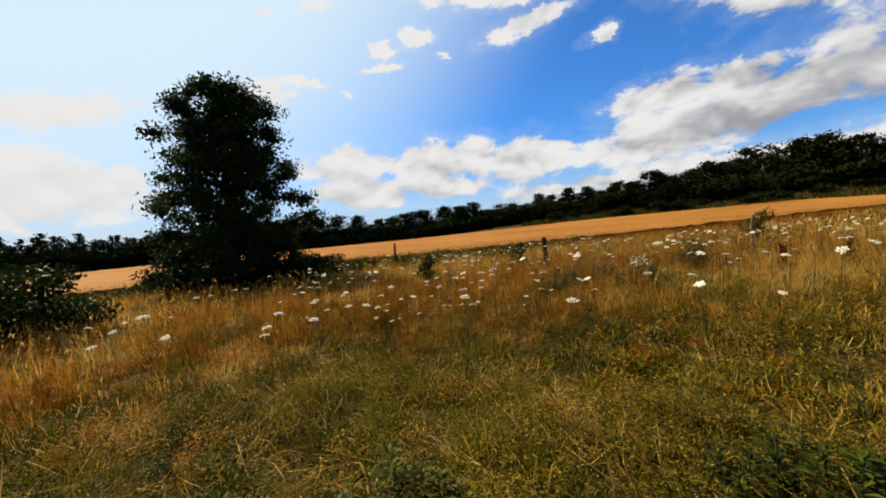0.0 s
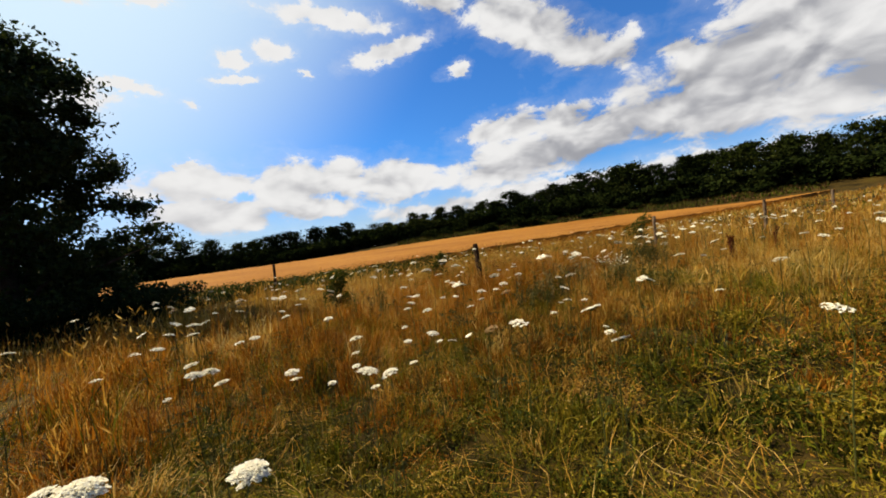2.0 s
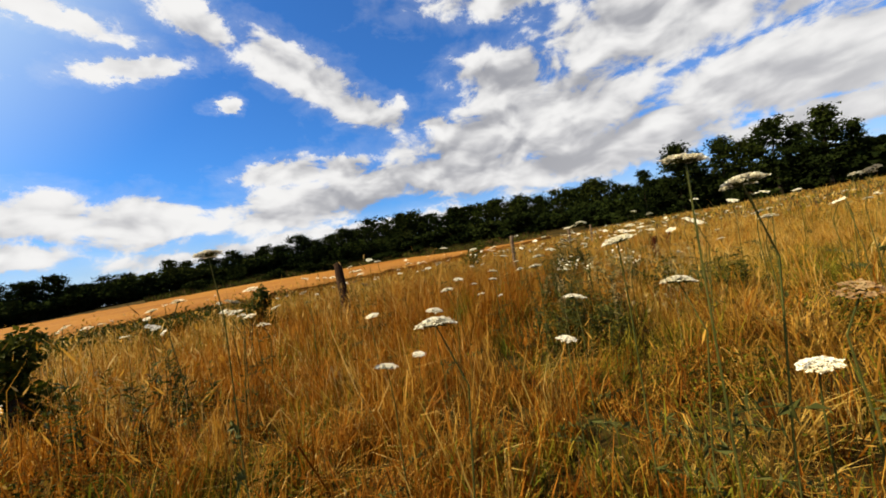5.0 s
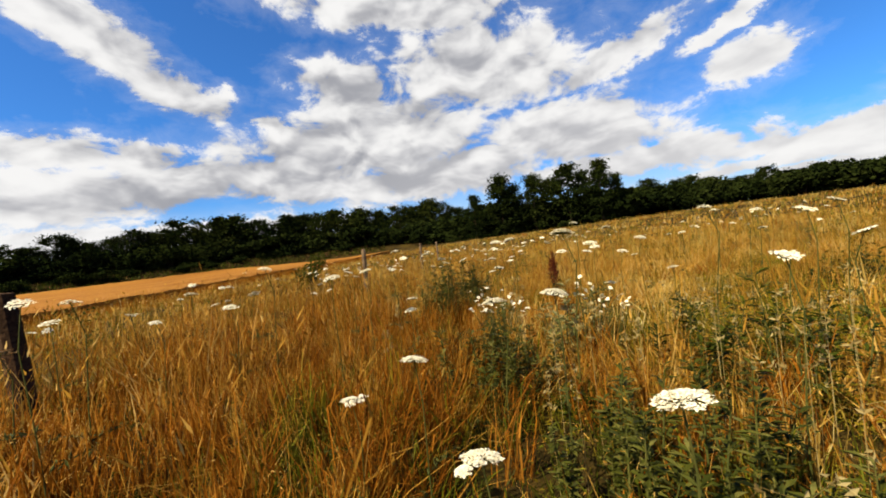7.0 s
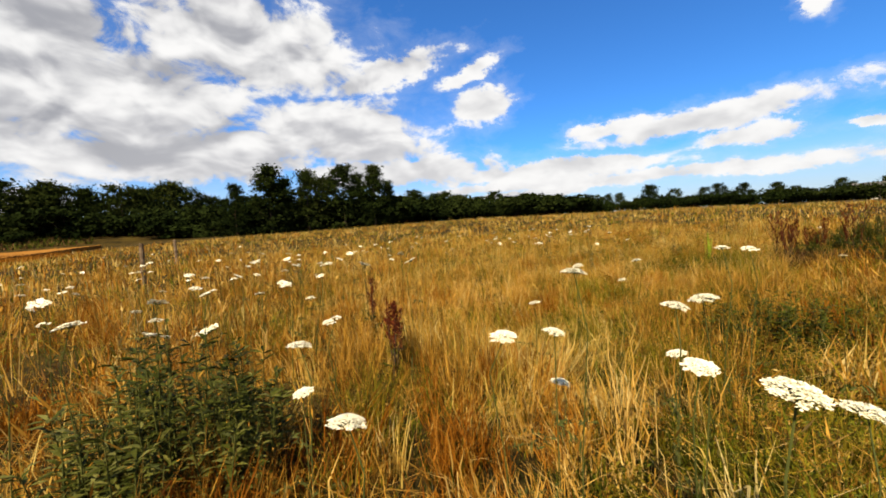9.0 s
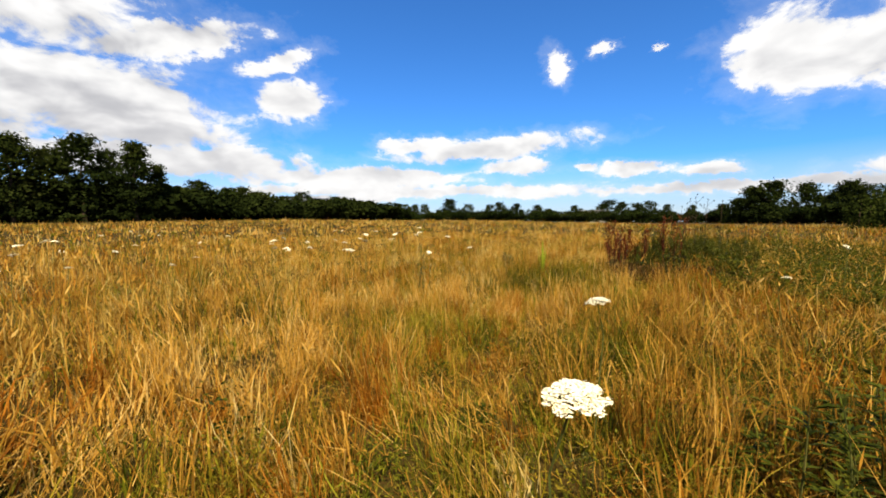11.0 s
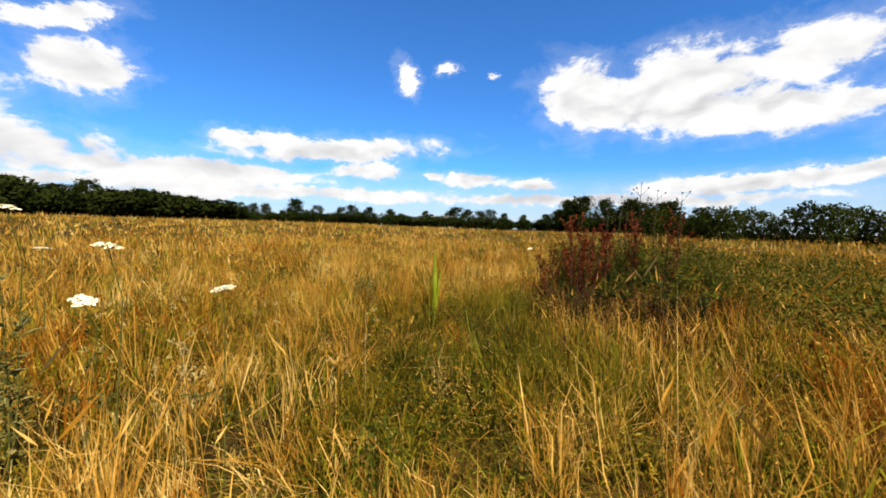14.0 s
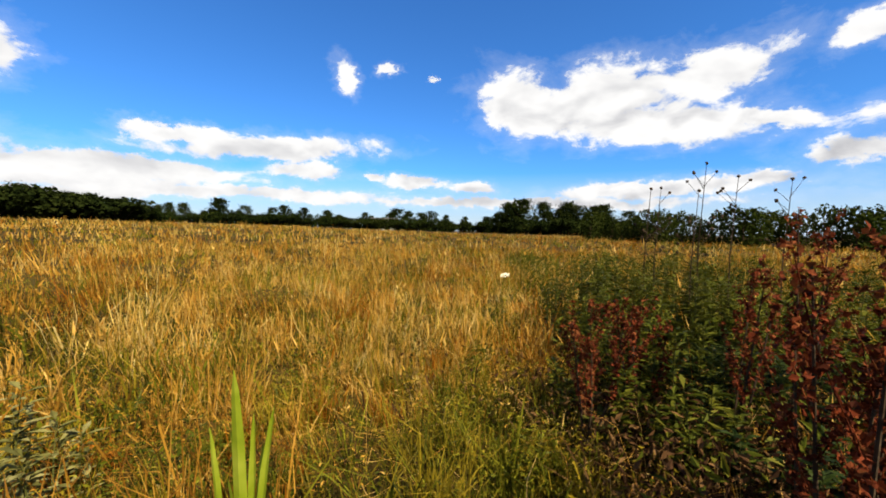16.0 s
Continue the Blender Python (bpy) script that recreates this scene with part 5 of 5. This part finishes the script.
def thistle(x, y, height, spread, stems, seed, label, mat="thistle", leaf=0.05, leaves=44):
    r = np.random.default_rng(seed)
    root = tagged(new("thistle_clump"), label, "weed", "green weeds in the meadow")
    for k in range(stems):
        st, lf = Geo(), Geo()
        a, q = r.uniform(0, 6.28), spread * math.sqrt(r.uniform(0, 1))
        b = Vector((q * math.cos(a), q * math.sin(a), float(land(x + q * math.cos(a), y + q * math.sin(a)) - land(x, y)) - 0.03))
        h = height * r.uniform(0.6, 1.05) * (1 - 0.3 * (q / spread) ** 2)
        e = b + Vector((r.uniform(-0.08, 0.08), r.uniform(-0.08, 0.08), h))
        tube(st, [b, b.lerp(e, 0.5) + Vector((r.uniform(-0.02, 0.02), 0, 0)), e], [0.005, 0.004, 0.0015], 4)
        for j in range(leaves):
            kk, aa, ln = r.uniform(0.12, 1), r.uniform(0, 6.28), leaf * r.uniform(0.6, 1.5)
            p = np.array(b.lerp(e, kk))
            u = np.array([math.cos(aa), math.sin(aa), r.uniform(0.1, 0.9)]) * ln
            s = np.array([-math.sin(aa), math.cos(aa), 0]) * ln * 0.17
            lf.add([p, p + u * 0.55 + s, p + u * np.array([1.15, 1.15, 0.6]), p + u * 0.55 - s], [(0, 1, 2, 3)])
        part("foliage", lf, mat, part("stem", st, "stem", root))
    root.matrix_world = pose(x, y, float(land(x, y)))


GREEN_WEED = "dark grey-green clump of leafy thistles in the meadow"
# clumps with the dark leaf material have the docks' shade put into their colour
for k, (x, y, h, sp, n, mat) in enumerate([(5.1, 6.35, 0.62, 0.42, 34, "thistle"), (4.75, 6.25, 0.5, 0.3, 18, "thistle"), (9.05, 6.36, 0.88, 0.48, 84, "thistle"), (6.35, 6.55, 0.56, 0.30, 36, "thistle"), (9.9, 6.3, 0.55, 0.45, 20, "thistle"), (6.75, 5.82, 0.60, 0.22, 22, "mugwort"),
        (7.55, 2.2, 0.6, 0.55, 40, "shrub"), (11.24, -1.5, 0.95, 0.13, 4, "mugwort"),
        (7.2, -5.6, 1.0, 0.7, 66, "shrub"), (6.4, -5.2, 1.0, 0.7, 60, "shrub"), (7.0, -6.4, 1.12, 0.8, 70, "shrub"), (6.2, -6.4, 1.1, 0.8, 50, "shrub"), (7.9, -4.8, 0.74, 0.5, 40, "shrub"), (7.3, -4.7, 0.66, 0.5, 44, "leaf"), (7.2, -3.7, 0.5, 0.5, 36, "leaf"), (7.8, -4.0, 0.46, 0.4, 26, "leaf"), (6.6, -4.4, 0.72, 0.6, 46, "shrub"), (2.1, 0.9, 0.40, 0.35, 26, "shrub"), (0.4, 1.6, 0.35, 0.3, 18, "thistle"), (-0.7, 1.0, 0.42, 0.3, 18, "thistle"), (10.55, -4.5, 0.66, 0.13, 7, "mugwort"), (6.0, 5.2, 0.65, 0.45, 26, "shrub"), (3.6, 9.2, 0.7, 0.5, 24, "shrub")]):
    thistle(x, y, h, sp, n, 500 + k, GREEN_WEED if mat == "thistle" else "green leafy weed clump around the docks, darkened in place of shade" if mat == "leaf" else "pale grey-green mugwort clump in dry grass" if mat == "mugwort" else "fresh green leafy weed clump among dry grass", mat, 0.034 if 4 < x < 7 and y > 6 else 0.05, 84 if (y < -3.4 and x < 9) or (4 < x < 7 and y > 6) else 44)


# dead stalks and leaves tangled under the docks; their dark brown stands in for shade
for name, mat, n, low, high, width, label in (("dead_stalks", "dead", 5200, 0.15, 0.46, 0.006, "dead stalks tangled under the docks, dark brown in place of shade"), ("pale_stalks", "straw", 220, 0.30, 0.66, 0.0028, "pale dry grass stalks leaning over the dead weeds")):
    x, y = rng.normal(7.75, 0.62, n), rng.normal(-4.25, 0.62, n)
    keep = off_track(x, y) > 0.45
    x, y = x[keep], y[keep]
    n = len(x)
    blades(name, mat, x, y, rng.uniform(low, high, n), width * rng.uniform(0.5, 1.6, n), np.full(n, 0.9), (0.05, 0.12, 0), label, "weeds", towards=np.full(n, 1.2))
x, y = rng.normal(7.7, 0.6, 6500), rng.normal(-4.3, 0.65, 6500)
keep = off_track(x, y) > 0.5
g = Geo()
leaf_cards(g, np.stack([x, y, land(x, y) + rng.uniform(0.03, 0.36, 6500)], 1)[keep], 0.045, slim=0.4)
tagged(new("dead_leaves", g.mesh("dead_leaves", "dead")), "shrivelled leaves among dead dock stalks, dark brown in place of shade", "weeds", kind="stuff")


def seed_stalk(x, y, top, seed):
    """A dead hogweed-like stalk with small dark seed heads."""
    r = np.random.default_rng(seed)
    root = tagged(new("dry_seed_stalk"), "thin dark dry stalk with small seed clusters", "weed", "dry stalks by the docks")
    z0 = float(land(x, y))
    h = top - z0
    st = Geo()
    tube(st, [(0, 0, -0.03), (0.02, 0.01, h * 0.6), (0.0, 0.03, h)], [0.006, 0.005, 0.002], 5)
    ends = [np.array([0, 0.03, h])]
    for k in range(7):
        b = Vector((0.01, 0.02, h * r.uniform(0.55, 0.92)))
        a = r.uniform(0, 6.28)
        e = b + Vector((0.12 * math.cos(a), 0.12 * math.sin(a), r.uniform(0.06, 0.16)))
        tube(st, [b, b.lerp(e, 0.5), e], [0.003, 0.002, 0.0015], 4)
        ends.append(np.array(e))
    stalk = part("stalk", st, "bark", root)
    for e in ends:
        hd = Geo()
        # a lumpy seed ball
        ball = [e + np.array([math.cos(p) * math.cos(q), math.cos(p) * math.sin(q), math.sin(p)]) * 0.013 * r.uniform(0.6, 1.3) for p in (-1.1, -0.4, 0.4, 1.1) for q in np.linspace(0, 6.28, 8)[:-1]]
        hd.add(ball, [(i * 7 + j, i * 7 + (j + 1) % 7, i * 7 + 7 + (j + 1) % 7, i * 7 + 7 + j) for i in range(3) for j in range(7)])
        hd.f.append(np.array([tuple(range(21, 28)), tuple(range(6, -1, -1))]))
        part("seed_cluster", hd, "bark", stalk)
    root.matrix_world = pose(x, y, z0)


# rank low weeds on the side where the hedge stands
g = Geo()
wa, wd = np.radians(rng.uniform(194, 250, 460)), rng.uniform(4.2, 15, 460)
for x, y in zip(9.3 + wd * np.sin(wa), wd * np.cos(wa)):
    w, h = rng.uniform(0.2, 0.6), rng.uniform(0.35, 0.80)
    c = unit(90) * rng.uniform(0.3, 1, (90, 1)) * np.array([w, w, h * 0.5]) + np.array([x, y, float(land(x, y)) + h * 0.48])
    leaf_cards(g, c, 0.06, flat=0.1, slim=0.35)
tagged(new("rank_weeds", g.mesh("rank_weeds", "shrub")), "rank dark green weeds among the dry grass", "weeds", kind="stuff")

for k, (x, y, top) in enumerate([(6.67, -5.9, 1.72), (6.5, -5.76, 1.6), (6.78, -6.29, 1.55), (7.1, -6.0, 1.5), (6.3, -5.5, 1.55), (7.0, -5.6, 1.45)]):
    seed_stalk(x, y, top, 600 + k)

# broad bright blades beside the line of the walk
iris = tagged(new("iris_clump"), "bright green clump of broad upright blades", "plant")
ri = np.random.default_rng(700)
ix, iy = 9.71, -4.06
for k in range(8):
    a, q = ri.uniform(0, 6.28), ri.uniform(0.0, 0.05)
    h = ri.uniform(0.40, 0.74) if k else 0.80
    b = np.array([q * math.cos(a), q * math.sin(a), -0.03])
    t = np.array([math.cos(a), math.sin(a), 0]) * ri.uniform(0.01, 0.07)
    s = np.array([math.cos(a + 1.3), math.sin(a + 1.3), 0]) * ri.uniform(0.017, 0.025)
    f = np.cross(s, [0, 0, 1]) * 0.25
    g = Geo()
    rows = [(0, 0.7), (0.4, 1.0), (0.75, 0.85), (0.93, 0.5), (1.0, 0.06)]
    v = []
    for kk, ww in rows:
        c = b + np.array([0, 0, h * kk]) + t * kk * kk
        v += [c - s * ww, c + f * ww, c + s * ww]
    g.add(v, [(i * 3 + j, i * 3 + j + 1, i * 3 + 3 + j + 1, i * 3 + 3 + j) for i in range(4) for j in range(2)])
    part("blade", g, "fresh", iris)
iris.matrix_world = pose(ix, iy, float(land(ix, iy)))


# ---- distant sheds ----
def shed(brg, dist, length, h, turn):
    x, y = 5 + dist * math.sin(radians(brg)), 3 + dist * math.cos(radians(brg))
    root = tagged(new("farm_shed"), "low pale farm shed with a grey roof among distant trees", "shed")
    w, ro = Geo(), Geo()
    a, b = length / 2, 2.2
    w.add([(-a, -b, 0), (a, -b, 0), (a, b, 0), (-a, b, 0), (-a, -b, h), (a, -b, h), (a, b, h), (-a, b, h), (-a, 0, h + 0.9), (a, 0, h + 0.9)],
          [(0, 1, 5, 4), (2, 3, 7, 6), (1, 2, 6, 5), (3, 0, 4, 7)])
    w.f.append(np.array([(5, 6, 9), (7, 4, 8)]))
    for sgn in (-1, 1):
        ro.add([(-a - 0.3, sgn * (b + 0.3), h - 0.1), (a + 0.3, sgn * (b + 0.3), h - 0.1), (a + 0.3, 0, h + 1.0), (-a - 0.3, 0, h + 1.0), (-a - 0.3, sgn * (b + 0.3), h), (a + 0.3, sgn * (b + 0.3), h), (a + 0.3, 0, h + 1.1), (-a - 0.3, 0, h + 1.1)],
               [(0, 1, 2, 3), (4, 5, 6, 7), (0, 1, 5, 4), (1, 2, 6, 5), (3, 0, 4, 7)])
    part("wall", w, "shed", root)
    part("roof", ro, "shed_roof", root)
    root.matrix_world = pose(x, y, float(land(x, y)), 0, 0, turn)


shed(178.0, 148, 9, 3.4, 5)
